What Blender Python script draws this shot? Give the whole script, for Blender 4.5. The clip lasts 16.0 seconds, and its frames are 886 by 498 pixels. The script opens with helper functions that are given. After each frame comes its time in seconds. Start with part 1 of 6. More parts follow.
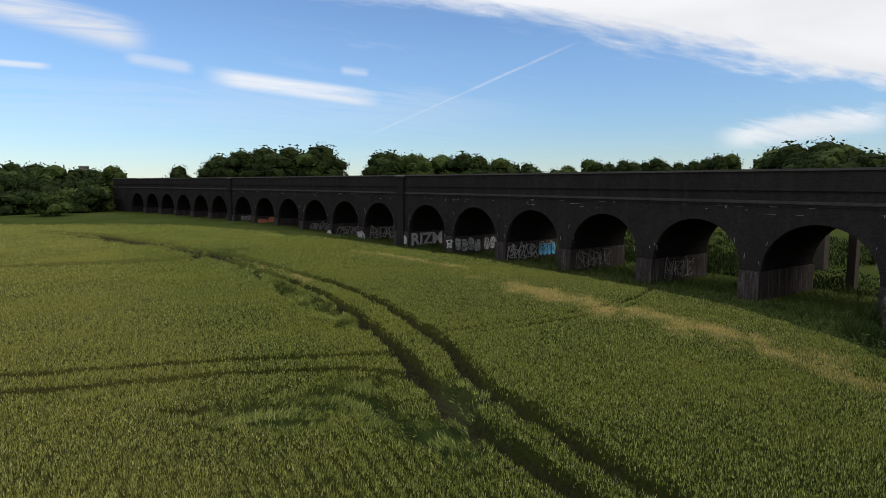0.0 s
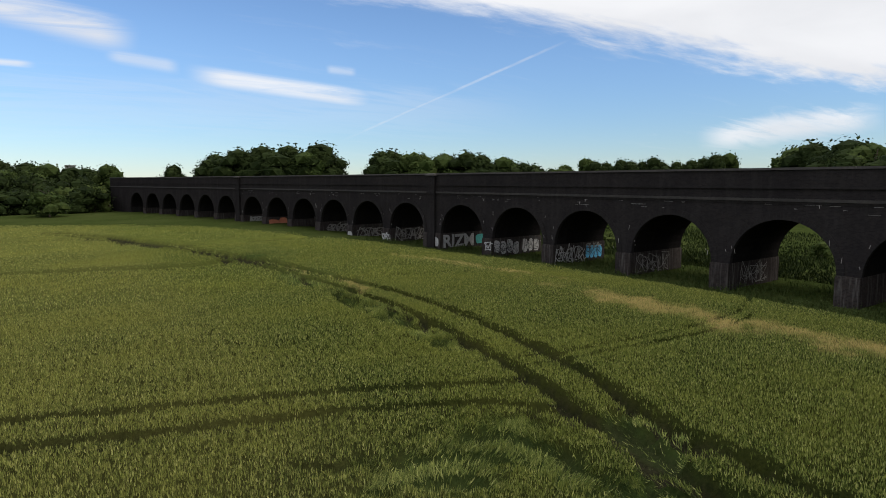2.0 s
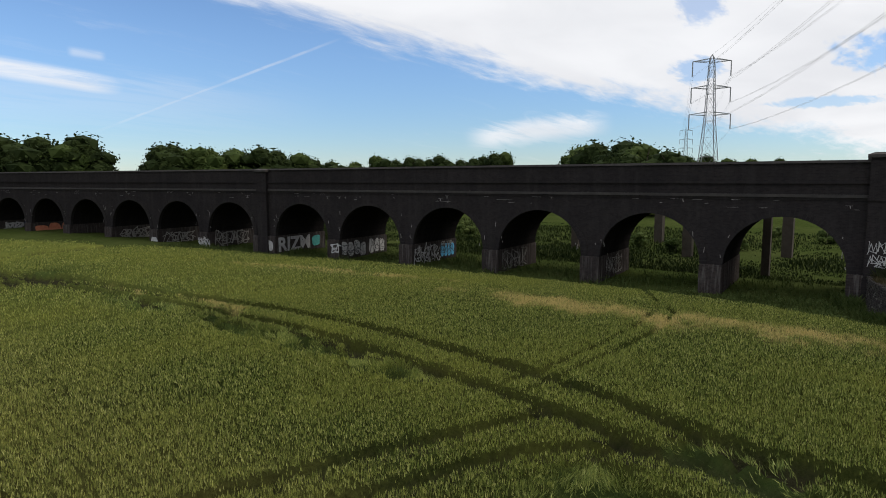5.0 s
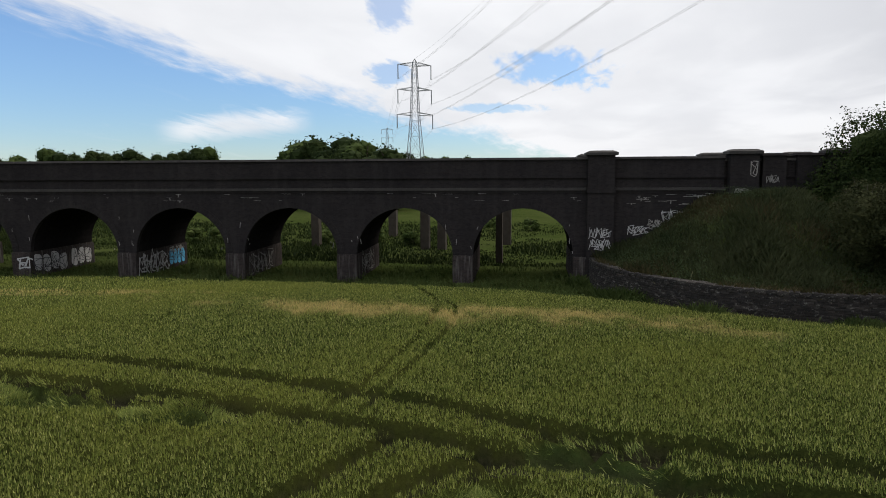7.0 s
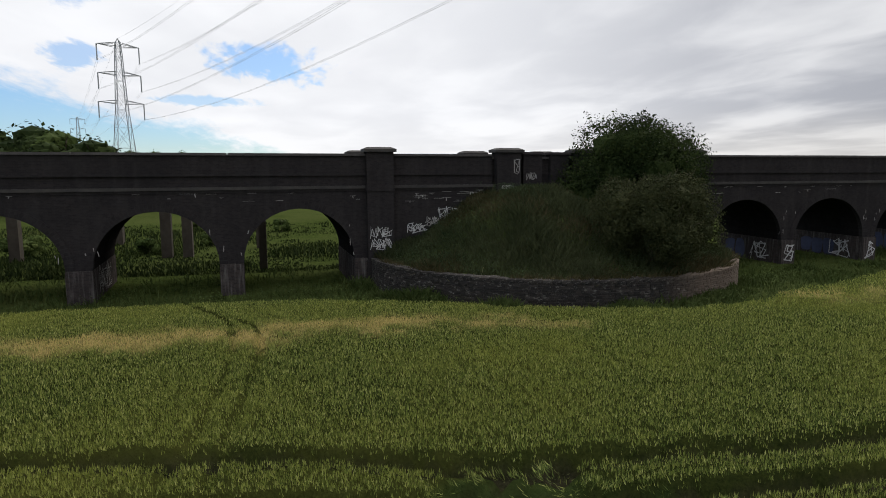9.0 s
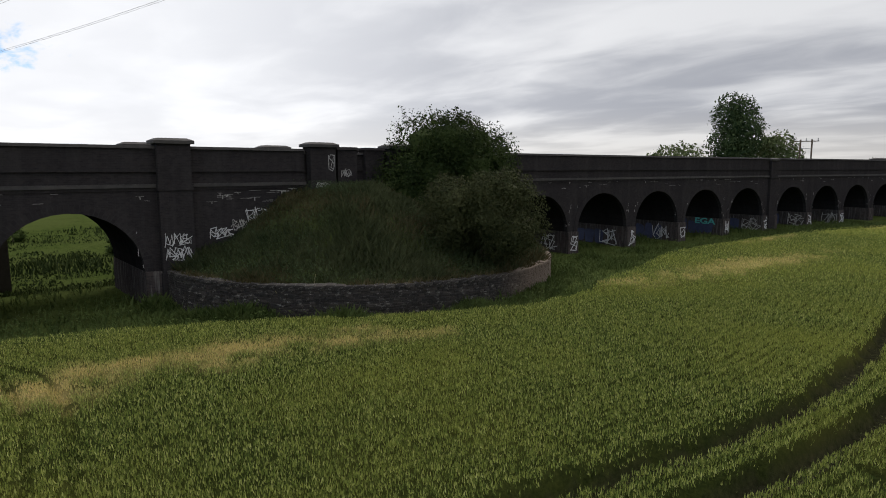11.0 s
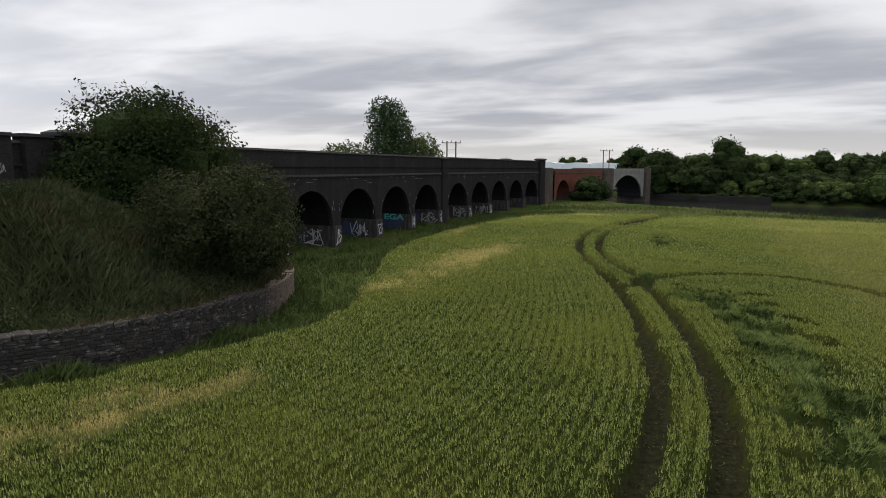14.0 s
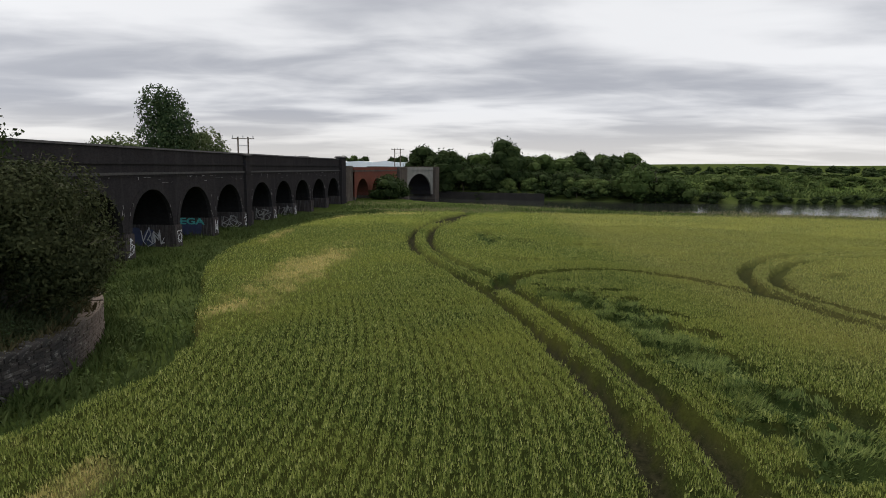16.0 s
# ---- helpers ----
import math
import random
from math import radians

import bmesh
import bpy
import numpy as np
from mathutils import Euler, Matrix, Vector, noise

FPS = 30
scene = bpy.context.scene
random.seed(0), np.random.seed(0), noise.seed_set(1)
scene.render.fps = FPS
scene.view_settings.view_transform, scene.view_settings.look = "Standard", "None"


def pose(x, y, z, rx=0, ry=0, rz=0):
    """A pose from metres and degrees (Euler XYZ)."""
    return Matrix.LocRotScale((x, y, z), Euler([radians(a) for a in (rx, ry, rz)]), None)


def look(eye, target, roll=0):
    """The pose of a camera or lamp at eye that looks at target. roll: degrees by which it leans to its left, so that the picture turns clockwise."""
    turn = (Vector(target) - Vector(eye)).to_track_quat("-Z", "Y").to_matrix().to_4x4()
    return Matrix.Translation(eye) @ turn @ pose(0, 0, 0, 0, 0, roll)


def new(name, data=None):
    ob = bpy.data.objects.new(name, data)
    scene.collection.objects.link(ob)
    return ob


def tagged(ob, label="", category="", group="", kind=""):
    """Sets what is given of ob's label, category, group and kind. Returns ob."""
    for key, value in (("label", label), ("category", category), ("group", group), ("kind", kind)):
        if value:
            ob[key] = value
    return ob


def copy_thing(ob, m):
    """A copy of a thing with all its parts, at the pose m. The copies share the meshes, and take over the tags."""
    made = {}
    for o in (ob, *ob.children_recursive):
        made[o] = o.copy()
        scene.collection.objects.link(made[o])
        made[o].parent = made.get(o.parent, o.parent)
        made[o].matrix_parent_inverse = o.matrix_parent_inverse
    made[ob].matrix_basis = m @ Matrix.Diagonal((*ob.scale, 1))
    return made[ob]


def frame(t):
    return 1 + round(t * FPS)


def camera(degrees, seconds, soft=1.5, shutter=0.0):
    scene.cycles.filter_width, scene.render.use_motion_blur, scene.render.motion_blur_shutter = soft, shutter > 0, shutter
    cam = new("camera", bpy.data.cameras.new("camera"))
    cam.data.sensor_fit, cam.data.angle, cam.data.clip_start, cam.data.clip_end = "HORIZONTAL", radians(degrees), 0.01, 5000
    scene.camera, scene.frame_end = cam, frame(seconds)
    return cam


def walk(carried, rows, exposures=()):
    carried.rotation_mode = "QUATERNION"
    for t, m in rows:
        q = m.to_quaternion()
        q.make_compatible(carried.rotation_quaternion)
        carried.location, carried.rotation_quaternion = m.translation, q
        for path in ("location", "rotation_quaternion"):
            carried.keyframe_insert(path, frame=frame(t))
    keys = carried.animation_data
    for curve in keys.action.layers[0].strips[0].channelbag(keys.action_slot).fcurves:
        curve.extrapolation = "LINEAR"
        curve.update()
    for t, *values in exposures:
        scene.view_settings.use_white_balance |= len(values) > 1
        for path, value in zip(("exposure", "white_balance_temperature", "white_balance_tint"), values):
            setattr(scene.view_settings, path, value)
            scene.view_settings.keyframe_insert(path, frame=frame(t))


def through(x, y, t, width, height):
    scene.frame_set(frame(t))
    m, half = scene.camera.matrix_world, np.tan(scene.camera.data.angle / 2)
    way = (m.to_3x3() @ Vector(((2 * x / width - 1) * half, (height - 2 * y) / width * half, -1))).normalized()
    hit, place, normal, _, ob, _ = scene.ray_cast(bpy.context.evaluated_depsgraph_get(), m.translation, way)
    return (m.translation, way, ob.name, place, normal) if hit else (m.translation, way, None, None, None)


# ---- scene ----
cam = camera(70.9, 16.0, soft=0.95)
METRES, EYE, TILT, LEAN, TURN = 40.0, 7.55, 0.1, -0.9, -31.6
ROWS = [
    (0.0, 0.0, 0.0, 0.0, -0.1, -6.26, 0.89),
    (0.5, -0.0328, 0.0229, 0.0008, -0.16, -6.27, 0.9),
    (1.0, -0.0639, 0.0463, 0.0007, -0.24, -6.27, 0.87),
    (1.5, -0.0969, 0.0694, 0.0004, -0.44, -6.28, 0.88),
    (2.0, -0.1289, 0.093, 0.0, -1.28, -6.32, 0.89),
    (2.5, -0.1584, 0.1146, 0.0, -2.91, -6.36, 0.9),
    (3.0, -0.1851, 0.1368, 0.0004, -5.28, -6.44, 0.92),
    (5.5, -0.2817, 0.2536, -0.0015, -26.9, -7.05, 0.97),
    (6.0, -0.2919, 0.2764, -0.002, -33.34, -7.25, 0.97),
    (6.5, -0.2988, 0.2993, -0.002, -40.86, -7.45, 0.91),
    (7.0, -0.3023, 0.3235, -0.0014, -47.81, -7.63, 0.83),
    (7.5, -0.3027, 0.3497, -0.001, -54.39, -7.79, 0.73),
    (8.0, -0.3004, 0.3775, -0.0012, -60.83, -7.94, 0.62),
    (8.5, -0.297, 0.407, -0.0012, -67.56, -8.07, 0.41),
    (9.0, -0.291, 0.4345, -0.0012, -73.05, -8.16, 0.35),
    (11.5, -0.2113, 0.5587, -0.0064, -100.75, -8.32, -0.39),
    (12.0, -0.1891, 0.5785, -0.0076, -106.29, -8.28, -0.52),
    (12.5, -0.1663, 0.5958, -0.0087, -111.04, -8.26, -0.6),
    (13.0, -0.1413, 0.6113, -0.0099, -116.16, -8.23, -0.73),
    (13.5, -0.1137, 0.6234, -0.0111, -122.05, -8.2, -0.86),
    (14.0, -0.0834, 0.6311, -0.0125, -127.29, -8.13, -0.97),
    (14.5, -0.0544, 0.636, -0.0134, -131.73, -8.08, -1.06),
    (15.0, -0.0186, 0.6395, -0.0147, -137.71, -7.98, -1.15),
    (15.5, 0.0126, 0.6384, -0.0158, -143.38, -7.9, -1.27),
    (16.0, 0.0502, 0.6333, -0.0166, -147.3, -7.86, -1.34),
]
# the camera's way: a slow flight round the corner of the field
walk(cam, [(t, pose(0, 0, EYE, TILT, LEAN, TURN) @ pose(METRES * x, METRES * y, METRES * z, 90 + pitch, roll, yaw)) for t, x, y, z, yaw, pitch, roll in ROWS],
     exposures=[(0.0, 0.45), (5.5, 0.46), (9.0, 0.54), (12.5, 0.70), (16.0, 0.80)])

# ---- sky and sun ----
SUN_AZ, SUN_EL = 150.0, 44.0      # degrees clockwise from +y, and above the horizon


def nodes_of(mat):
    nt = mat.node_tree
    return nt.nodes, nt.links


world = bpy.data.worlds.new("sky")
scene.world = world
world.use_nodes = True
wn, wl = world.node_tree.nodes, world.node_tree.links
wn.clear()


def wmath(op, a, b=None):
    n = wn.new("ShaderNodeMath")
    n.operation = op
    for i, v in enumerate((a, b)):
        if v is None:
            continue
        if isinstance(v, (int, float)):
            n.inputs[i].default_value = v
        else:
            wl.new(v, n.inputs[i])
    return n.outputs[0]


def wmap(v, a, b, c, d, smooth=True):
    n = wn.new("ShaderNodeMapRange")
    n.interpolation_type = "SMOOTHSTEP" if smooth else "LINEAR"
    wl.new(v, n.inputs[0])
    for i, q in enumerate((a, b, c, d)):
        n.inputs[1 + i].default_value = q
    return n.outputs[0]


sky = wn.new("ShaderNodeTexSky")
sky.sky_type = "NISHITA"
sky.sun_disc = False
sky.sun_elevation, sky.sun_rotation = radians(SUN_EL), radians(SUN_AZ)
sky.air_density, sky.dust_density, sky.ozone_density = 1.0, 0.05, 4.0
coord = wn.new("ShaderNodeTexCoord")
sep = wn.new("ShaderNodeSeparateXYZ")
wl.new(coord.outputs["Generated"], sep.inputs[0])
dx, dy, dz = sep.outputs
up = wmath("MAXIMUM", dz, 0.0)
flat = wmath("ADD", up, 0.10)
comb = wn.new("ShaderNodeCombineXYZ")
wl.new(wmath("DIVIDE", dx, flat), comb.inputs[0])
wl.new(wmath("DIVIDE", dy, flat), comb.inputs[1])


def wnoise(scale, detail, rough, warp, stretch=(1, 1, 1), turn=0.0, shift=(0, 0, 0)):
    m = wn.new("ShaderNodeMapping")
    m.inputs["Scale"].default_value = stretch
    m.inputs["Rotation"].default_value = (0, 0, radians(turn))
    m.inputs["Location"].default_value = shift
    wl.new(comb.outputs[0], m.inputs[0])
    n = wn.new("ShaderNodeTexNoise")
    n.inputs["Scale"].default_value, n.inputs["Detail"].default_value = scale, detail
    n.inputs["Roughness"].default_value, n.inputs["Distortion"].default_value = rough, warp
    wl.new(m.outputs[0], n.inputs["Vector"])
    return n.outputs["Fac"]


def wdot(v):
    return wmath("ADD", wmath("ADD", wmath("MULTIPLY", dx, v[0]), wmath("MULTIPLY", dy, v[1])), wmath("MULTIPLY", dz, v[2]))


# a sheet of cloud that covers the south and east, with a soft fringe and a few gaps; clear sky and wisps to the north
big = wnoise(0.9, 8.0, 0.60, 0.5, (0.6, 1.2, 1), 25, (3.1, 1.7, 0))
wisp = wnoise(2.2, 9.0, 0.65, 0.9, (0.35, 1.4, 1), -25, (0.4, 5.0, 0))
fringe = wnoise(6.0, 8.0, 0.62, 0.3, (0.5, 1.5, 1), 30, (5.0, 2.0, 0))
reach = wdot((-0.0065, -0.2893, 0.9572))
side = wmath("MULTIPLY", dy, -1.0)
edge_wave = wmath("ADD", wmath("MULTIPLY", wmath("SUBTRACT", big, 0.47), 0.10), wmath("MULTIPLY", wmath("SUBTRACT", fringe, 0.5), 0.05))
sheet = wmap(wmath("ADD", reach, edge_wave), -0.008, 0.032, 0.0, 1.0)


def gap(middle, across, rise, strength):
    """A hole in the sheet round a direction: half widths across and up, in radians."""
    c = Vector(middle).normalized()
    h = Vector((c.y, -c.x, 0)).normalized()
    v = h.cross(c)
    u_, v_ = wmath("DIVIDE", wdot(h), across), wmath("DIVIDE", wdot(v), rise)
    r_ = wmath("SQRT", wmath("ADD", wmath("MULTIPLY", u_, u_), wmath("MULTIPLY", v_, v_)))
    r_ = wmath("ADD", r_, wmath("ADD", wmath("MULTIPLY", wmath("SUBTRACT", big, 0.5), 2.6), wmath("MULTIPLY", wmath("SUBTRACT", fringe, 0.5), 2.2)))
    inner = wmath("MULTIPLY", wmap(r_, 0.55, 1.15, strength, 0.0), wmap(wdot(c), 0.2, 0.4, 0.0, 1.0))
    return wmath("SUBTRACT", 1.0, inner)


for hole in (((0.988, 0.015, 0.155), 0.085, 0.028, 0.85), ((0.934, 0.258, 0.255), 0.030, 0.040, 0.6), ((0.953, 0.26, 0.152), 0.030, 0.016, 0.7), ((0.988, 0.12, 0.101), 0.075, 0.007, 0.7),
             ((0.60, 0.72, 0.30), 0.10, 0.020, 0.5)):
    sheet = wmath("MULTIPLY", sheet, gap(*hole))


def streak(normal, middle, axis_, half, width, fray, strength):
    """A long thin cloud: along a great circle, half radians to each side of its middle."""
    off = wmath("ABSOLUTE", wmath("ADD", wdot(normal), wmath("MULTIPLY", wmath("SUBTRACT", wisp, 0.5), width * fray)))
    body = wmap(off, width * 0.15, width, 1.0, 0.0)
    run = wmap(wmath("ABSOLUTE", wdot(axis_)), half * 0.55, half, 1.0, 0.0)
    front = wmap(wdot(middle), 0.2, 0.4, 0.0, 1.0)
    ragged = wmap(wisp, 0.30, 0.58, 0.35, 1.0)
    return wmath("MULTIPLY", wmath("MULTIPLY", wmath("MULTIPLY", body, run), wmath("MULTIPLY", front, ragged)), strength)


cover = wmath("MAXIMUM", sheet, wmap(wisp, 0.56, 0.80, 0.0, 0.14))
for s_ in (streak((0.399, -0.113, -0.910), (0.552, 0.822, 0.141), (0.732, -0.559, 0.390), 0.20, 0.0030, 1.0, 0.32),
           streak((-0.06, 0.168, -0.984), (0.321, 0.937, 0.143), (0.945, -0.307, -0.11), 0.145, 0.019, 0.5, 0.88),
           streak((-0.170, 0.213, -0.962), (0.007, 0.978, 0.209), (0.988, 0.029, -0.151), 0.13, 0.030, 0.8, 0.88),
           streak((-0.09, 0.180, -0.980), (0.136, 0.976, 0.172), (0.985, -0.137, 0.02), 0.05, 0.013, 0.8, 0.45),
           streak((0.002, 0.151, -0.989), (-0.035, 0.988, 0.153), (0.999, 0.045, 0.009), 0.055, 0.006, 0.8, 0.7),
           streak((0.0, 0.183, -0.983), (0.397, 0.902, 0.168), (0.915, -0.40, -0.02), 0.025, 0.009, 0.6, 0.35),
           streak((0.115, -0.06, -0.992), (0.876, 0.478, 0.073), (0.469, -0.877, 0.108), 0.12, 0.024, 1.4, 0.8),
           streak((0.05, 0.10, -0.99), (0.25, 0.96, 0.10), (0.97, -0.25, 0.05), 0.5, 0.05, 2.4, 0.16)):
    cover = wmath("MAXIMUM", cover, s_)
thick = wmath("ADD", wmath("MULTIPLY", wnoise(0.55, 4.0, 0.45, 0.3, (0.8, 1.2, 1), 8, (7.0, 2.0, 0)), 0.86), wmath("MULTIPLY", wnoise(1.6, 6.0, 0.52, 0.4, (0.8, 1.25, 1), 8, (2.0, 6.0, 0)), 0.32))
shade = wmath("MULTIPLY", wmap(thick, 0.46, 0.72, 0.0, 1.0), wmap(side, 0.10, 0.92, 0.26, 0.95))
cloud_col = wn.new("ShaderNodeMix")
cloud_col.data_type = "RGBA"
wl.new(shade, cloud_col.inputs[0])
cloud_col.inputs[6].default_value = (0.94, 0.95, 0.98, 1)
cloud_col.inputs[7].default_value = (0.46, 0.48, 0.54, 1)
glow = wn.new("ShaderNodeMix")
glow.data_type = "RGBA"
low = wmath("MULTIPLY", wmap(dz, 0.0, 0.10, 0.55, 0.0), wmap(side, 0.1, 0.9, 0.25, 1.0))
wl.new(low, glow.inputs[0])
wl.new(cloud_col.outputs[2], glow.inputs[6])
glow.inputs[7].default_value = (0.95, 0.90, 0.82, 1)
bg_sky = wn.new("ShaderNodeBackground")
bg_sky.inputs[1].default_value = 0.092
tint = wn.new("ShaderNodeMix")
tint.data_type, tint.blend_type = "RGBA", "MULTIPLY"
tint.inputs[0].default_value = 1.0
wl.new(sky.outputs[0], tint.inputs[6])
haze = wn.new("ShaderNodeMix")
haze.data_type = "RGBA"
wl.new(wmap(dz, 0.0, 0.22, 0.0, 1.0), haze.inputs[0])
haze.inputs[6].default_value = (0.70, 0.80, 0.94, 1)
haze.inputs[7].default_value = (0.93, 1.02, 1.14, 1)
wl.new(haze.outputs[2], tint.inputs[7])
wl.new(tint.outputs[2], bg_sky.inputs[0])
bg_cloud = wn.new("ShaderNodeBackground")
bg_cloud.inputs[1].default_value = 0.62
wl.new(glow.outputs[2], bg_cloud.inputs[0])
wl.new(wmath("MULTIPLY", wmap(dz, 0.32, 0.95, 0.62, 0.92), wmap(side, 0.25, 0.98, 1.16, 0.84)), bg_cloud.inputs[1])   # an overcast sky is brightest overhead
mix = wn.new("ShaderNodeMixShader")
wl.new(cover, mix.inputs[0])
wl.new(bg_sky.outputs[0], mix.inputs[1])
wl.new(bg_cloud.outputs[0], mix.inputs[2])
wout = wn.new("ShaderNodeOutputWorld")
wl.new(mix.outputs[0], wout.inputs[0])

sun = new("sun", bpy.data.lights.new("sun", "SUN"))
sun.data.energy, sun.data.angle, sun.data.color = 1.25, radians(34), (1.0, 0.91, 0.76)
az, el = radians(SUN_AZ), radians(SUN_EL)
sun.matrix_world = look((0, 0, 60), (-math.sin(az) * math.cos(el), -math.cos(az) * math.cos(el), 60 - math.sin(el)))


# ---- materials ----
def material(name, build, rough=0.9, spec=0.3):
    mat = bpy.data.materials.new(name)
    mat.use_nodes = True
    n, l = nodes_of(mat)
    bsdf = n["Principled BSDF"]
    bsdf.inputs["Roughness"].default_value = rough
    bsdf.inputs["Specular IOR Level"].default_value = spec
    build(n, l, bsdf)
    return mat


def noise_node(n, l, scale, detail=5.0, rough=0.55, space="Object", stretch=None, warp=0.0):
    tc = n.new("ShaderNodeTexCoord")
    src = tc.outputs[space]
    if stretch:
        m = n.new("ShaderNodeMapping")
        m.inputs["Scale"].default_value = stretch
        l.new(src, m.inputs[0])
        src = m.outputs[0]
    t = n.new("ShaderNodeTexNoise")
    t.inputs["Scale"].default_value, t.inputs["Detail"].default_value = scale, detail
    t.inputs["Roughness"].default_value, t.inputs["Distortion"].default_value = rough, warp
    l.new(src, t.inputs["Vector"])
    return t.outputs["Fac"]


def ramp(n, l, fac, stops):
    r = n.new("ShaderNodeValToRGB")
    e = r.color_ramp.elements
    while len(e) < len(stops):
        e.new(0.5)
    for i, (p, c) in enumerate(stops):
        e[i].position, e[i].color = p, (*c, 1)
    l.new(fac, r.inputs[0])
    return r.outputs[0]


def mixed(n, l, fac, a, b, mode="MIX"):
    m = n.new("ShaderNodeMix")
    m.data_type, m.blend_type = "RGBA", mode
    for slot, v in ((0, fac), (6, a), (7, b)):
        if isinstance(v, tuple):
            m.inputs[slot].default_value = (*v, 1)
        elif isinstance(v, (int, float)):
            m.inputs[slot].default_value = v
        else:
            l.new(v, m.inputs[slot])
    return m.outputs[2]


def bump(n, l, bsdf, height, strength, distance):
    b = n.new("ShaderNodeBump")
    b.inputs["Strength"].default_value, b.inputs["Distance"].default_value = strength, distance
    l.new(height, b.inputs["Height"])
    l.new(b.outputs[0], bsdf.inputs["Normal"])


def plain(name, dark, light, scale, rough=0.85, relief=0.0, spec=0.3, metal=0.0):
    def build(n, l, bsdf):
        f = noise_node(n, l, scale, 6)
        g = noise_node(n, l, scale * 0.13, 3)
        c = ramp(n, l, f, [(0.3, dark), (0.7, light)])
        c = mixed(n, l, 0.35, c, ramp(n, l, g, [(0.35, dark), (0.65, light)]))
        l.new(c, bsdf.inputs["Base Color"])
        bsdf.inputs["Metallic"].default_value = metal
        if relief:
            bump(n, l, bsdf, f, 0.6, relief)
    return material(name, build, rough, spec)


def brickwork(name, colours, mortar, stain=0.5, length=0.235, course=0.085, run=(1.4, 1.4, 0.17)):
    """Bricks laid by a UV map in metres, dirty and streaked."""
    def build(n, l, bsdf):
        uv = n.new("ShaderNodeUVMap")
        uv.uv_map = "wall"
        b = n.new("ShaderNodeTexBrick")
        b.inputs["Color1"].default_value = (*colours[0], 1)
        b.inputs["Color2"].default_value = (*colours[1], 1)
        b.inputs["Mortar"].default_value = (*mortar, 1)
        b.inputs["Scale"].default_value = 1.0
        b.inputs["Mortar Size"].default_value = 0.008
        b.inputs["Brick Width"].default_value, b.inputs["Row Height"].default_value = length, course
        l.new(uv.outputs[0], b.inputs["Vector"])
        big_ = noise_node(n, l, 0.35, 5, 0.6)
        fine = noise_node(n, l, 4.0, 6, 0.65)
        streak = noise_node(n, l, 1.0, 5, 0.6, stretch=run)
        c = mixed(n, l, ramp(n, l, big_, [(0.38, (0, 0, 0)), (0.68, (stain, stain, stain))]), b.outputs["Color"], colours[2])
        c = mixed(n, l, ramp(n, l, streak, [(0.50, (0, 0, 0)), (0.72, (0.55, 0.55, 0.55))]), c, colours[3])
        c = mixed(n, l, 0.35, c, ramp(n, l, fine, [(0.3, (0.35, 0.35, 0.35)), (0.7, (1, 1, 1))]), "MULTIPLY")
        l.new(c, bsdf.inputs["Base Color"])
        bump(n, l, bsdf, mixed(n, l, 0.5, b.outputs["Fac"], fine), 0.5, -0.02)
    return material(name, build, 0.95, 0.0)


BRICK = brickwork("sooty_engineering_brick", ((0.0235, 0.0214, 0.0226), (0.0335, 0.0292, 0.0298), (0.0178, 0.0168, 0.0182), (0.042, 0.039, 0.039)), (0.034, 0.032, 0.032))
RED_BRICK = brickwork("red_brick", ((0.13, 0.044, 0.030), (0.165, 0.056, 0.036), (0.082, 0.034, 0.027), (0.105, 0.049, 0.037)), (0.115, 0.078, 0.064), 0.6)
STONE = brickwork("weathered_ashlar", ((0.075, 0.062, 0.052), (0.10, 0.082, 0.067), (0.045, 0.039, 0.036), (0.13, 0.116, 0.104)), (0.052, 0.046, 0.040), 0.6, 0.7, 0.35)
WHITE_STONE = brickwork("pale_painted_stone", ((0.19, 0.187, 0.168), (0.22, 0.214, 0.19), (0.125, 0.122, 0.108), (0.16, 0.154, 0.136)), (0.135, 0.13, 0.118), 0.6, 0.9, 0.4)
COPING = plain("sooty_coping_stone", (0.022, 0.021, 0.021), (0.055, 0.050, 0.047), 2.5, 0.9, 0.01)
LIME = plain("lime_streak", (0.12, 0.115, 0.11), (0.32, 0.31, 0.30), 6.0, 0.9)
BALLAST = plain("overgrown_ballast", (0.05, 0.06, 0.03), (0.13, 0.12, 0.08), 3.0, 0.95, 0.03)
SPRAY_WHITE = plain("white_spray_paint", (0.24, 0.24, 0.245), (0.46, 0.46, 0.465), 4.0, 0.7)
SPRAY_BLUE = plain("blue_spray_paint", (0.05, 0.22, 0.42), (0.10, 0.42, 0.66), 4.0, 0.7)
SPRAY_DARK = plain("dark_spray_paint", (0.015, 0.015, 0.02), (0.04, 0.04, 0.05), 4.0, 0.7)
SPRAY_TEAL = plain("teal_spray_paint", (0.03, 0.16, 0.16), (0.07, 0.34, 0.32), 4.0, 0.7)
SPRAY_NAVY = plain("navy_spray_paint", (0.014, 0.018, 0.042), (0.03, 0.038, 0.085), 3.0, 0.7)
SPRAY_ORANGE = plain("orange_spray_paint", (0.42, 0.13, 0.07), (0.62, 0.26, 0.15), 3.0, 0.7)
STEEL = plain("galvanised_steel", (0.20, 0.21, 0.22), (0.33, 0.34, 0.35), 2.0, 0.55, 0, 0.5, 0.5)
WIRE = plain("aluminium_cable", (0.25, 0.25, 0.26), (0.38, 0.38, 0.40), 2.0, 0.5, 0, 0.5, 0.6)
TIMBER = plain("creosoted_timber", (0.05, 0.038, 0.028), (0.12, 0.09, 0.065), 6.0, 0.9)
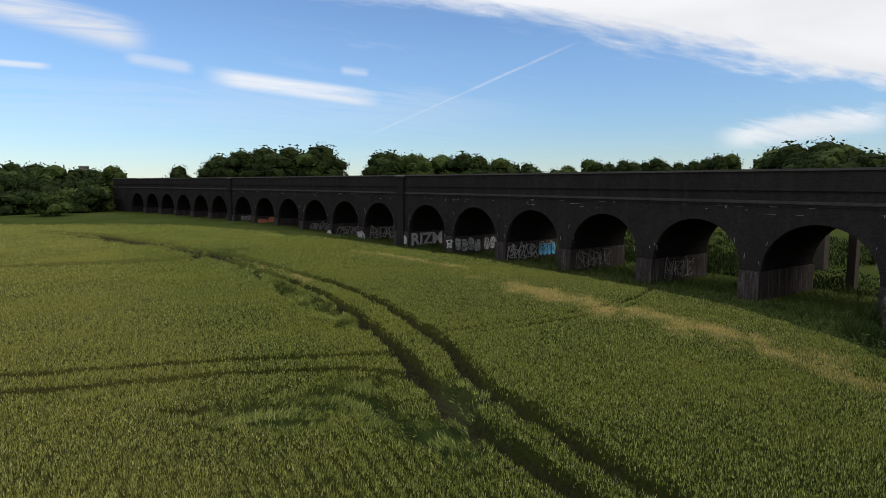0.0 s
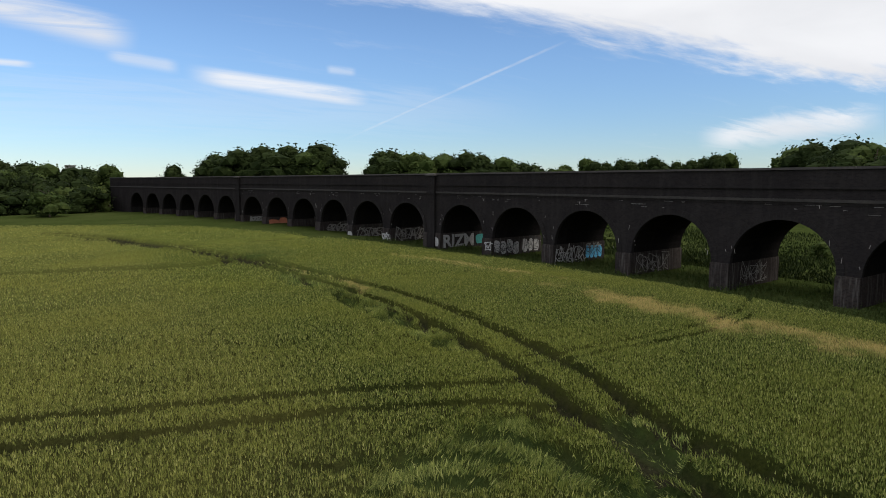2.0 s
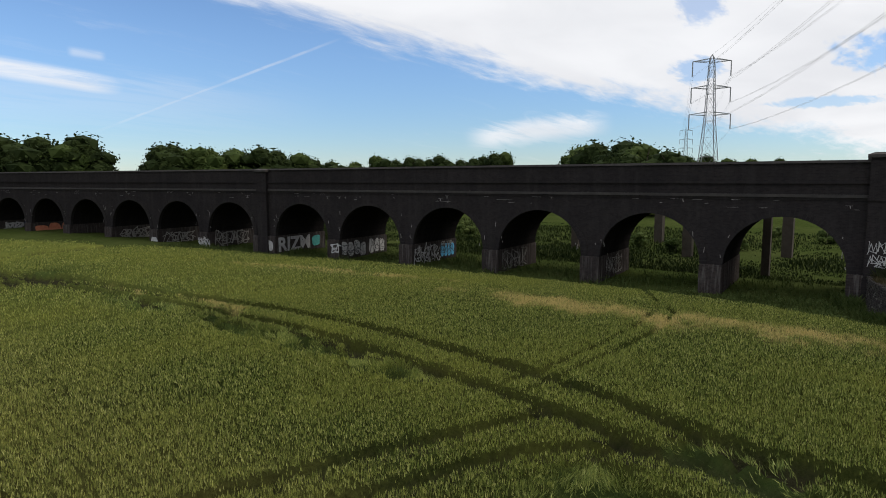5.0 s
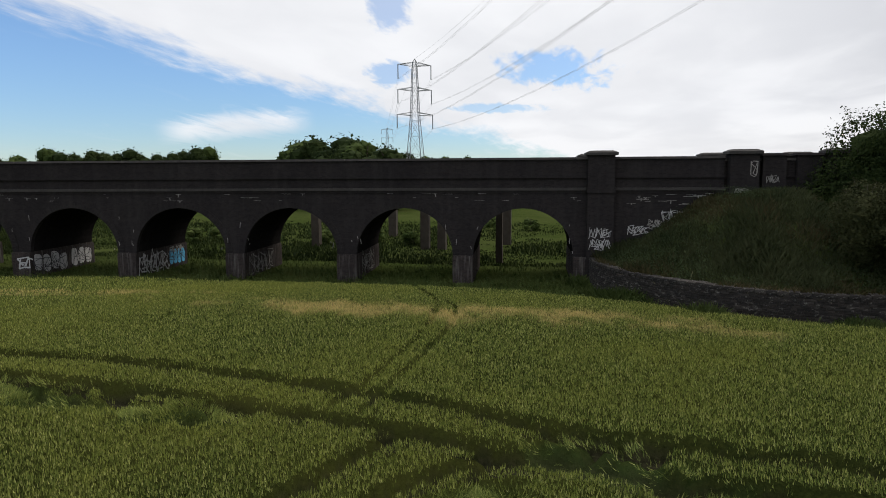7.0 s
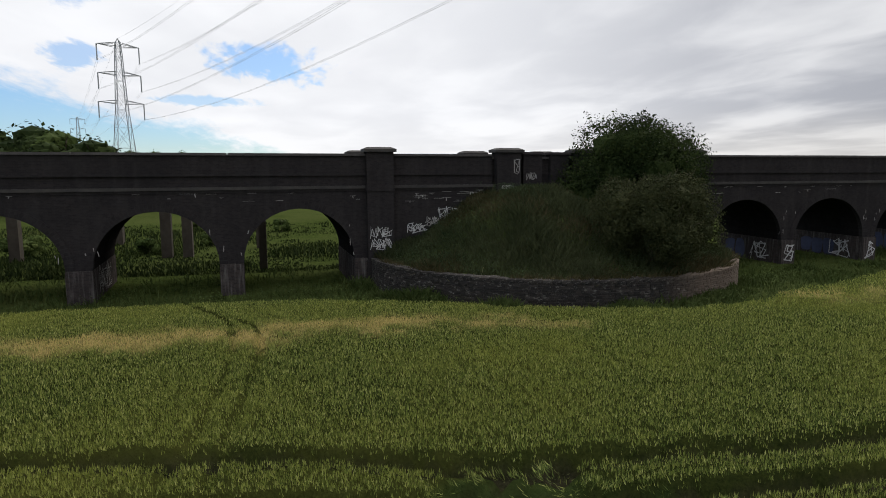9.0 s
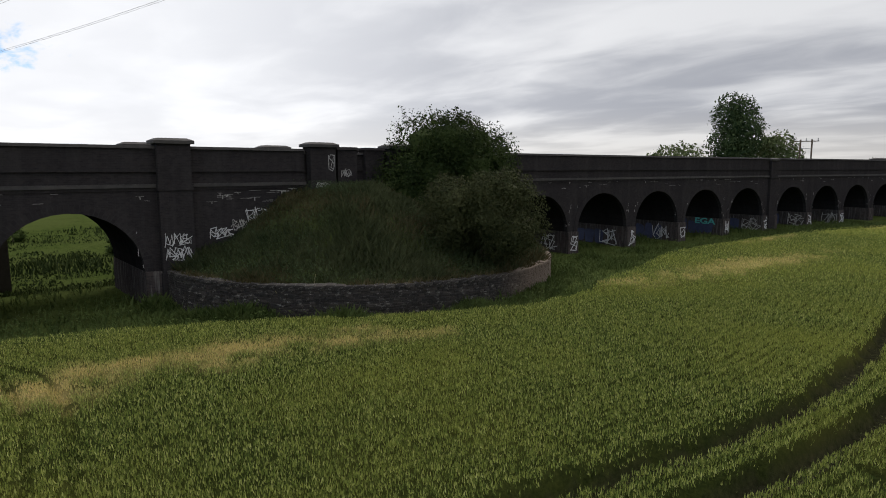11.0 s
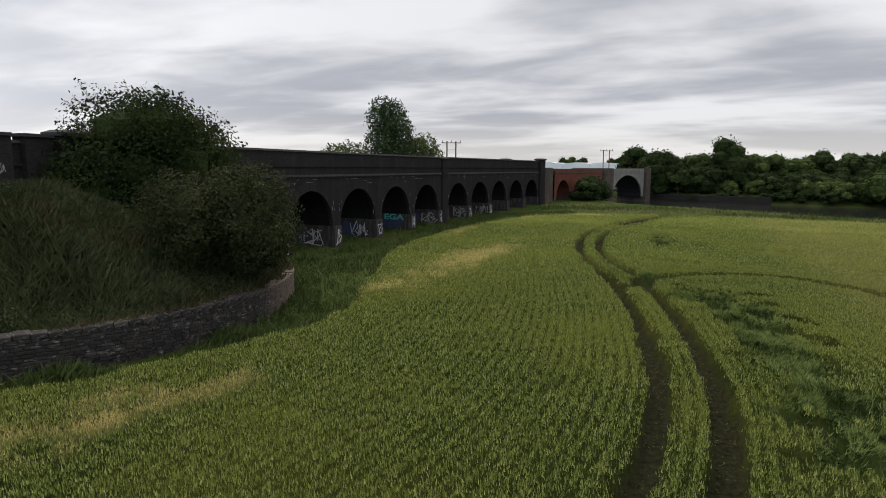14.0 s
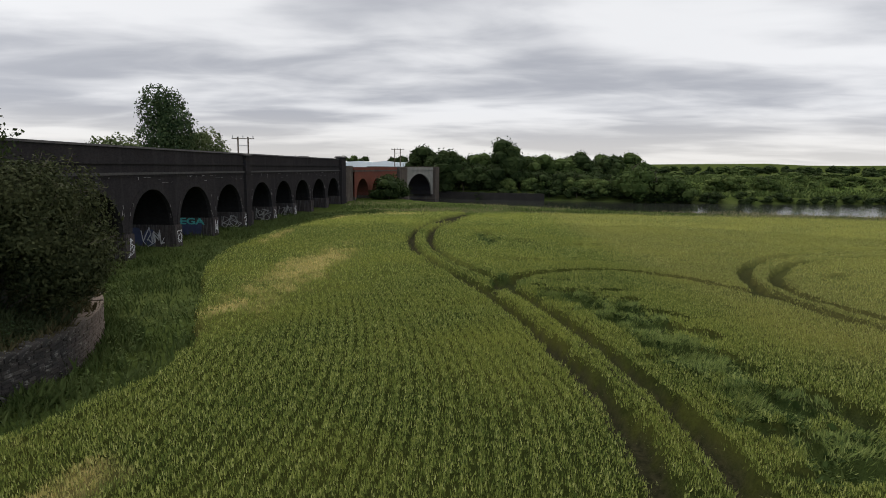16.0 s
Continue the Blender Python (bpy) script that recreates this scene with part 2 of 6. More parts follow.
CONCRETE = plain("weathered_concrete", (0.026, 0.021, 0.016), (0.058, 0.048, 0.038), 2.0, 0.92, 0.01)
# far tower stone: the haze of distance is put into its grey
FAR_STONE = plain("haze_grey_stone", (0.12, 0.12, 0.12), (0.18, 0.18, 0.175), 0.4, 0.9)
ROOFING = plain("white_sheet_roofing", (0.55, 0.57, 0.60), (0.74, 0.76, 0.78), 0.05, 0.6)
BARK = plain("bark", (0.035, 0.028, 0.02), (0.10, 0.08, 0.06), 6.0, 0.95, 0.03)


def leafy(name, dark, mid, light, through=0.22, rough=0.7):
    """Leaves: each one its own shade, a little light coming through."""
    def build(n, l, bsdf):
        g = n.new("ShaderNodeNewGeometry")
        c = ramp(n, l, g.outputs["Random Per Island"], [(0.0, dark), (0.55, mid), (1.0, light)])
        big_ = noise_node(n, l, 0.5, 3)
        c = mixed(n, l, 0.45, c, ramp(n, l, big_, [(0.35, dark), (0.65, light)]))
        l.new(c, bsdf.inputs["Base Color"])
        tr = n.new("ShaderNodeBsdfTranslucent")
        l.new(c, tr.inputs[0])
        ms = n.new("ShaderNodeMixShader")
        ms.inputs[0].default_value = through
        l.new(bsdf.outputs[0], ms.inputs[1])
        l.new(tr.outputs[0], ms.inputs[2])
        l.new(ms.outputs[0], n["Material Output"].inputs[0])
    return material(name, build, rough, 0.02)


LEAF_DARK = leafy("dark_broadleaf", (0.011, 0.018, 0.007), (0.021, 0.034, 0.011), (0.038, 0.054, 0.018))
LEAF_MID = leafy("green_broadleaf", (0.018, 0.032, 0.009), (0.036, 0.058, 0.016), (0.068, 0.092, 0.028))
LEAF_SCRUB = leafy("scrub_leaf", (0.026, 0.044, 0.013), (0.052, 0.078, 0.022), (0.098, 0.122, 0.038))
LEAF_POPLAR = leafy("poplar_leaf", (0.016, 0.030, 0.014), (0.034, 0.055, 0.022), (0.07, 0.095, 0.04))
LEAF_PALE = leafy("willow_leaf", (0.04, 0.055, 0.022), (0.075, 0.10, 0.04), (0.13, 0.15, 0.07))
WEED = leafy("bank_grass_blades", (0.024, 0.039, 0.011), (0.046, 0.070, 0.020), (0.080, 0.100, 0.034), 0.14)
MOUND_WEED = leafy("mound_weed_blades", (0.019, 0.026, 0.012), (0.036, 0.047, 0.020), (0.068, 0.074, 0.036), 0.12)
ELDER = leafy("elder_leaf", (0.009, 0.015, 0.006), (0.018, 0.030, 0.010), (0.040, 0.056, 0.017))
HAW = leafy("hawthorn_leaf", (0.017, 0.022, 0.010), (0.034, 0.040, 0.017), (0.060, 0.063, 0.028), 0.12)
SEDGE = leafy("dry_sedge_blades", (0.07, 0.08, 0.03), (0.15, 0.14, 0.07), (0.27, 0.23, 0.14), 0.3)
RUSH = leafy("rush_blades", (0.010, 0.017, 0.006), (0.020, 0.031, 0.009), (0.038, 0.050, 0.015), 0.1)
NETTLE = leafy("nettle_leaf", (0.020, 0.034, 0.015), (0.038, 0.060, 0.026), (0.066, 0.092, 0.040), 0.15)
BROWN_GRASS = leafy("brown_grass_blades", (0.030, 0.030, 0.012), (0.055, 0.046, 0.022), (0.10, 0.082, 0.045), 0.2)


def crop_material(name, blades, ears=False):
    """Barley green that yellows where the 'ripe' attribute is high; 'wet' is the blue-green of laid stems."""
    def build(n, l, bsdf):
        def attr(key):
            a = n.new("ShaderNodeAttribute")
            a.attribute_name = key
            return a.outputs["Fac"]
        if blades:
            g = n.new("ShaderNodeNewGeometry")
            base = ramp(n, l, g.outputs["Random Per Island"], [(0.0, (0.024, 0.036, 0.009)), (0.40, (0.110, 0.146, 0.031)), (0.80, (0.256, 0.284, 0.070)), (1.0, (0.45, 0.46, 0.17))])
        else:
            # near sheet below the ears: the shade between stems is put into its colour
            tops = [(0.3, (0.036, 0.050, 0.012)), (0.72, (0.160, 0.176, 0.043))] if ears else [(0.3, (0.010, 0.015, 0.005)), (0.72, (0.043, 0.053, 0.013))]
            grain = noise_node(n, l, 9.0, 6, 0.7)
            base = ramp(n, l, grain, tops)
            # less of that painted shade where the drawn stems are sparse
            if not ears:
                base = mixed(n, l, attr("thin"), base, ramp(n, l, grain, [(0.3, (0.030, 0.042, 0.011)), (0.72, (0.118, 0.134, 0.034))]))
        patch = noise_node(n, l, 0.12, 4, 0.6)
        base = mixed(n, l, ramp(n, l, patch, [(0.42, (0, 0, 0)), (0.68, (0.48, 0.48, 0.48))]), base, (0.248, 0.264, 0.052) if blades else ((0.165, 0.170, 0.037) if ears else (0.090, 0.090, 0.021)))
        base = mixed(n, l, attr("ripe"), base, (0.52, 0.41, 0.17))
        base = mixed(n, l, attr("wet"), base, (0.086, 0.124, 0.038) if blades else (0.040, 0.066, 0.020))
        # earth colour of the tracks, also used for the painted shade in low hollows
        base = mixed(n, l, attr("soil_and_shade"), base, ramp(n, l, noise_node(n, l, 5.0, 7, 0.7), [(0.32, (0.010, 0.012, 0.006)), (0.70, (0.046, 0.042, 0.024))]))
        l.new(base, bsdf.inputs["Base Color"])
        if blades:
            tr = n.new("ShaderNodeBsdfTranslucent")
            l.new(base, tr.inputs[0])
            ms = n.new("ShaderNodeMixShader")
            ms.inputs[0].default_value = 0.08
            l.new(bsdf.outputs[0], ms.inputs[1])
            l.new(tr.outputs[0], ms.inputs[2])
            l.new(ms.outputs[0], n["Material Output"].inputs[0])
        else:
            bump(n, l, bsdf, noise_node(n, l, 11.0, 5, 0.7), 1.0, 0.12)
    return material(name, build, 0.75, 0.1 if blades else 0.0)


CROP = crop_material("gap_shaded_canopy", False)
CROP_FAR = crop_material("crop_ear_tops", False, True)
PLANT = crop_material("crop_stems_and_ears", True)


def ground_build(n, l, bsdf):
    fine = noise_node(n, l, 2.2, 8, 0.7)
    mid_ = noise_node(n, l, 0.09, 6, 0.6)
    c = ramp(n, l, fine, [(0.30, (0.020, 0.030, 0.008)), (0.70, (0.052, 0.070, 0.018))])
    c = mixed(n, l, ramp(n, l, mid_, [(0.42, (0, 0, 0)), (0.62, (0.75, 0.75, 0.75))]), c, (0.052, 0.064, 0.020))
    a = n.new("ShaderNodeAttribute")
    a.attribute_name = "lush"
    c = mixed(n, l, a.outputs["Fac"], c, ramp(n, l, mid_, [(0.35, (0.032, 0.052, 0.013)), (0.65, (0.075, 0.098, 0.028))]))
    l.new(c, bsdf.inputs["Base Color"])
    bump(n, l, bsdf, fine, 1.0, 0.15)


GRASS = material("rough_grass", ground_build, 0.95, 0.0)


def water_build(n, l, bsdf):
    bsdf.inputs["Base Color"].default_value = (0.02, 0.022, 0.018, 1)
    bump(n, l, bsdf, noise_node(n, l, 1.2, 4, 0.6, stretch=(1, 1.6, 1)), 0.25, 0.05)


WATER = material("river_water", water_build, 0.08, 0.5)


# ---- mesh helpers ----
def mesh_of(name, verts, faces, mat, uv=None, smooth=False):
    me = bpy.data.meshes.new(name)
    me.from_pydata([tuple(v) for v in verts], [], faces)
    me.materials.append(mat)
    if uv is not None:
        layer = me.uv_layers.new(name="wall")
        for loop in me.loops:
            layer.data[loop.index].uv = uv[loop.vertex_index]
    if smooth:
        me.polygons.foreach_set("use_smooth", [True] * len(me.polygons))
    me.update()
    return me


def part(name, me, parent, label=""):
    ob = new(name, me)
    ob.parent = parent
    return tagged(ob, label=label)


def thing(name, label, category, kind="", group="", at=None):
    ob = new(name)
    ob.empty_display_size = 0.5
    if at is not None:
        ob.matrix_world = at
    return tagged(ob, label=label, category=category, kind=kind, group=group)


def many(name, verts, corners, mat, attrs=None, smooth=False):
    """One mesh from an array (n, corners, 3): n loose faces of that many corners."""
    verts = np.asarray(verts, dtype=np.float32)
    n = verts.shape[0]
    me = bpy.data.meshes.new(name)
    me.vertices.add(n * corners)
    me.vertices.foreach_set("co", verts.reshape(-1))
    me.loops.add(n * corners)
    me.loops.foreach_set("vertex_index", np.arange(n * corners, dtype=np.int32))
    me.polygons.add(n)
    me.polygons.foreach_set("loop_start", np.arange(0, n * corners, corners, dtype=np.int32))
    me.polygons.foreach_set("loop_total", np.full(n, corners, dtype=np.int32))
    me.materials.append(mat)
    me.update(calc_edges=True)
    me.validate()
    for key, values in (attrs or {}).items():
        a = me.attributes.new(key, "FLOAT", "POINT")
        a.data.foreach_set("value", np.repeat(np.asarray(values, dtype=np.float32), corners))
    return me


def box_verts(x0, x1, y0, y1, z0, z1):
    return [(x, y, z) for x in (x0, x1) for y in (y0, y1) for z in (z0, z1)]


BOX_FACES = [(0, 1, 3, 2), (4, 6, 7, 5), (0, 4, 5, 1), (2, 3, 7, 6), (0, 2, 6, 4), (1, 5, 7, 3)]


def rods(name, segments, radius, mat, sides=4):
    """Straight bars between pairs of points, in one mesh."""
    verts, faces = [], []
    for a, b in segments:
        a, b = Vector(a), Vector(b)
        d = (b - a).normalized()
        u = d.orthogonal().normalized()
        w = d.cross(u)
        k = len(verts)
        for p in (a, b):
            for i in range(sides):
                q = 2 * math.pi * i / sides
                verts.append(p + (u * math.cos(q) + w * math.sin(q)) * radius)
        for i in range(sides):
            j = (i + 1) % sides
            faces.append((k + i, k + j, k + sides + j, k + sides + i))
        faces += [tuple(k + i for i in reversed(range(sides))), tuple(k + sides + i for i in range(sides))]
    return mesh_of(name, verts, faces, mat)


# smooth value noise on arrays
LATTICE = np.random.RandomState(7).rand(256, 256)


def vnoise(x, y, scale):
    x, y = np.asarray(x) * scale, np.asarray(y) * scale
    i, j = np.floor(x).astype(int), np.floor(y).astype(int)
    u, v = x - i, y - j
    u, v = u * u * (3 - 2 * u), v * v * (3 - 2 * v)
    g = lambda a, b: LATTICE[a % 256, b % 256]
    return (g(i, j) * (1 - u) + g(i + 1, j) * u) * (1 - v) + (g(i, j + 1) * (1 - u) + g(i + 1, j + 1) * u) * v


def smooth01(v, a, b):
    t = np.clip((np.asarray(v) - a) / (b - a), 0, 1)
    return t * t * (3 - 2 * t)


def line_distance(x, y, pts):
    best = np.full(np.shape(x), 1e9)
    for (ax, ay), (bx, by) in zip(pts[:-1], pts[1:]):
        lx, ly = bx - ax, by - ay
        t = np.clip(((x - ax) * lx + (y - ay) * ly) / (lx * lx + ly * ly), 0, 1)
        best = np.minimum(best, np.hypot(x - ax - t * lx, y - ay - t * ly))
    return best


def inside(x, y, pts):
    hit = np.zeros(np.shape(x), dtype=bool)
    for (ax, ay), (bx, by) in zip(pts, pts[1:] + pts[:1]):
        if ay == by:
            continue
        hit ^= ((ay > y) != (by > y)) & (x < (bx - ax) * (y - ay) / (by - ay) + ax)
    return hit


def rounded(pts, times=2):
    """Cuts the corners of an open line."""
    for _ in range(times):
        out = [pts[0]]
        for (ax, ay), (bx, by) in zip(pts[:-1], pts[1:]):
            out += [(0.75 * ax + 0.25 * bx, 0.75 * ay + 0.25 * by), (0.25 * ax + 0.75 * bx, 0.25 * ay + 0.75 * by)]
        pts = out + [pts[-1]]
    return pts


# ---- the lie of the land ----
RIVER_NEAR = [(62, -205), (36, -141), (18, -112), (-14, -98), (-66, -96), (-160, -108), (-400, -156)]
RIVER_FAR = [(-400, -230), (-160, -172), (-70, -160), (-30, -164), (4, -172), (22, -182), (52, -230)]
CROP_EDGE = rounded([(-120, 172), (-60, 148), (-8, 126), (14, 105), (19.3, 95), (23.6, 82), (26.2, 69.5), (28.7, 59), (30.7, 48), (31.3, 40), (31.4, 32), (31.3, 25), (30.4, 19.5), (29.1, 16), (27.6, 12.6), (26.0, 9.8), (24.4, 6),
                     (23.7, 3.0), (24.1, -0.4), (25.7, -4.6), (27.4, -9.3), (31.2, -18.5), (33.1, -31), (32.5, -41), (30.8, -52), (28.3, -60), (22.5, -67.5), (10, -71.5), (-2, -72.5), (-50, -75), (-150, -82)])
FIELD = CROP_EDGE + [(-400, -90), (-400, 260), (-200, 200)]
WHEEL_A = rounded([(-2, 106), (4.8, 92.4), (7.0, 82.5), (10.3, 73), (11.9, 63.5), (13.7, 57), (14.4, 46), (15.2, 38), (15.1, 32), (14.6, 28), (13.95, 24), (13.4, 21.5), (12.65, 19.2), (12.0, 17.3), (11.5, 15.3), (11.25, 13), (11.0, 11),
                   (10.75, 8.5), (10.7, 6.0), (10.8, 3.5), (11.2, 0.5), (11.8, -3.5), (12.8, -8), (14.4, -14), (16.4, -20), (18.1, -27), (18.9, -35), (18.8, -42), (17.9, -50), (16, -60), (13.5, -68), (11, -73)])
WHEEL_B = rounded([(-3.5, 105), (3.2, 91.5), (5.5, 81.5), (8.8, 72), (10.4, 63), (12.1, 57), (12.7, 48), (13.15, 42), (13.15, 36), (12.9, 31), (12.2, 26), (11.6, 23), (11.0, 20.3), (10.4, 18), (9.95, 15.8), (9.5, 13.2), (9.25, 10.5),
                   (9.1, 8), (9.1, 5.5), (9.3, 2.5), (9.7, -1), (10.6, -6), (12.0, -12), (13.4, -16.5), (15.4, -22), (16.9, -29.5), (17.3, -37), (17.0, -44), (15.8, -53), (14.0, -63.5), (10, -72)])
SPUR_A = rounded([(-60, 46), (-22, 33.5), (-2.5, 26.6), (1.5, 25.4), (5, 24.1), (8.5, 22.6), (10.8, 21.3)])
SPUR_B = rounded([(-60, 43), (-22, 31), (-3, 24.6), (1.3, 23.45), (5.3, 22.1), (8.3, 20.9), (9.6, 19.6), (10.1, 18.2)])
BRANCH = rounded([(-60, 76), (-20, 67), (-3.4, 62.1), (2.5, 59.7), (6.5, 58.2), (9.7, 58.6), (12.8, 60.3)])
FAR_CROSS = rounded([(-40, 97), (0, 93), (5.4, 87), (8, 79.5), (10.5, 75.8), (15, 75.5), (21.6, 76), (25.5, 75)])
LOOP_A = rounded([(-70, -58), (-24, -36), (-15.5, -31.5), (-9.5, -27), (-5, -22), (-2.6, -17), (-1.6, -12.5), (-1.5, -9.7), (-1.8, -7), (-2.8, -4), (-6, 1)])
LOOP_B = rounded([(-70, -52), (-20.5, -31), (-12.7, -26.7), (-8.3, -23), (-4.6, -17.4), (-3.1, -13.5), (-2.9, -10), (-3.4, -7.5), (-4.6, -5), (-9, 0)])
MIDDLE = rounded([(13.0, -11.2), (12.4, -12.2), (10.8, -16.4), (7.6, -18.7), (4.2, -18.7), (1.5, -16.8), (0, -14), (-1.4, -10)])
FOOTPATH_A = rounded([(12.6, 23.6), (13.4, 23.4), (14.9, 23.1), (17.5, 22.9), (20, 22.7), (22, 22.7), (26, 23.1), (29.5, 24.7), (31.5, 26)])
FOOTPATH_B = rounded([(12.2, 22.6), (13.4, 22.5), (16.1, 22.2), (18.7, 21.9), (21.6, 21.7), (24.8, 22.0), (26.5, 22.9)])
# laid crop: centre, half sizes, turn in degrees
LAID = [(6.9, 17.7, 3.4, 2.4, -22), (8.4, 14.4, 1.5, 2.6, -15), (10.5, 16.4, 1.1, 2.0, -18), (11.9, 34.5, 0.85, 8.5, 0), (11.4, 27.2, 0.8, 2.2, 8), (11.8, 46, 0.9, 4.5, -3),
        (11.6, -13.4, 1.5, 1.9, 0), (9.1, -10.2, 2.0, 2.9, 30), (7.4, -5.6, 1.8, 3.5, 10), (6.8, -0.4, 1.8, 3.5, 5), (6.2, 4.4, 1.9, 3.0, 0), (5.9, 8.0, 1.7, 2.0, 0),
        (12.0, -34.5, 1.6, 4.2, 10), (14, 62, 2.2, 1.6, 0), (7, 80, 2.5, 3, 0)]
# hollows where the stems lie flat
HOLLOW = [(6.7, -11.6, 1.0, 0.45, 10), (6.3, -9.3, 0.9, 0.7, 30), (5.6, -6.2, 0.5, 1.4, 20), (6.6, -3.9, 1.2, 0.7, 25), (5.2, -3.1, 0.6, 0.9, 0), (7.0, -0.6, 1.3, 0.8, -20), (5.8, 1.4, 1.1, 0.5, 40),
          (5.0, 3.4, 1.2, 0.5, -30), (4.4, 4.6, 0.5, 0.8, 0), (7.0, 6.1, 1.2, 0.5, 10), (7.6, 8.4, 0.8, 0.4, 0), (8.6, -7.0, 0.5, 1.0, 20), (10.3, -12.6, 0.9, 0.5, 0), (9.4, -14.6, 1.2, 0.35, 0),
          (9.0, -34.6, 1.0, 1.3, 20), (8.2, -32.0, 1.3, 0.7, -20), (12.4, -39.5, 1.0, 1.6, 0), (11.3, -35.6, 1.2, 0.8, 30), (5.2, -32.0, 1.1, 0.6, 0), (2.6, -32.3, 1.6, 0.45, 4), (10.4, -22.4, 2.1, 0.65, -8),
          (-6.5, -28.0, 2.0, 0.35, 4), (-9.0, -18.4, 1.8, 0.75, 40), (7.9, 14.0, 0.9, 0.35, 20), (10.55, 16.3, 0.55, 1.6, -16), (2.9, 19.3, 0.9, 0.25, -35), (11.1, 27.0, 0.5, 0.6, 0),
          (11.5, 29.5, 0.22, 1.6, 8), (12.2, 33.0, 0.22, 2.0, 4), (11.6, 36.5, 0.2, 2.2, 2), (12.2, 40.0, 0.22, 2.4, 0), (11.6, 43.5, 0.22, 2.0, -4), (-10, -52, 22, 0.35, 3), (-22, -62, 26, 0.4, 2)]
RIPE = [(23.7, 26, 1.6, 11, -2), (23.9, 17.5, 1.6, 8, 0), (22.9, 12.6, 0.9, 4, -16), (23.9, -16, 2.1, 13, -3), (24.8, -5, 0.8, 4, -15), (25.0, 45, 0.7, 12, 8), (29, -57, 1.6, 7, -18), (30.8, -35, 0.8, 7, 0), (13.9, 52, 0.5, 5, -3), (22, -64, 6, 1.8, 14), (14.1, 43, 0.4, 6, -3)]


def blobs(x, y, spots, soft=0.45, rough=0.9):
    out = np.zeros(np.shape(x))
    wob = (vnoise(x, y, 0.9) - 0.5) * rough + (vnoise(x + 40, y, 2.3) - 0.5) * rough * 0.7
    for cx, cy, rx, ry, turn in spots:
        c, s = math.cos(radians(turn)), math.sin(radians(turn))
        u, v = (x - cx) * c + (y - cy) * s, -(x - cx) * s + (y - cy) * c
        out = np.maximum(out, smooth01(1 - np.hypot(u / rx, v / ry) + wob, 0.0, soft))
    return out


def slope_z(x, y):
    return 0.0157 * np.clip(x, -70, 40) + 0.0017 * np.clip(y, -80, 170)


def soil_z(x, y):
    """The ground: the field, its margin, the river's channel and the far country."""
    x, y = np.asarray(x, dtype=float), np.asarray(y, dtype=float)
    z = slope_z(x, y)
    z = z - 0.30 * smooth01(x - 24, 0, 9) * smooth01(60 - np.abs(y - 20), -20, 20)
    z = z - 0.50 * smooth01(x - 30, 0, 6) * smooth01(95 - np.abs(y - 10), -20, 20) * smooth01(90 - x, 0, 30)
    z = z + 0.12 * (vnoise(x, y, 0.11) - 0.5) + 0.05 * (vnoise(x, y, 0.5) - 0.5)
    river = RIVER_NEAR + RIVER_FAR
    edge = line_distance(x, y, river + river[:1])
    wet = inside(x, y, river)
    z = np.where(wet, -3.2 - 0.8 * smooth01(edge, 0, 6), z)
    bank = smooth01(edge, 0.0, 7.0)
    z = np.where(wet, z, z * bank + (1 - bank) * -3.2)
    z = z + 4.2 * smooth01(-172 - y, 0, 45) * smooth01(-8 - x, 0, 50) * (0.7 + 0.6 * vnoise(x, y, 0.03))
    hill = smooth01(np.hypot(x, y), 700, 2600)
    z = z + hill * (28 * vnoise(x, y, 0.0011) + 10 * vnoise(x, y, 0.004) - 6)
    return z


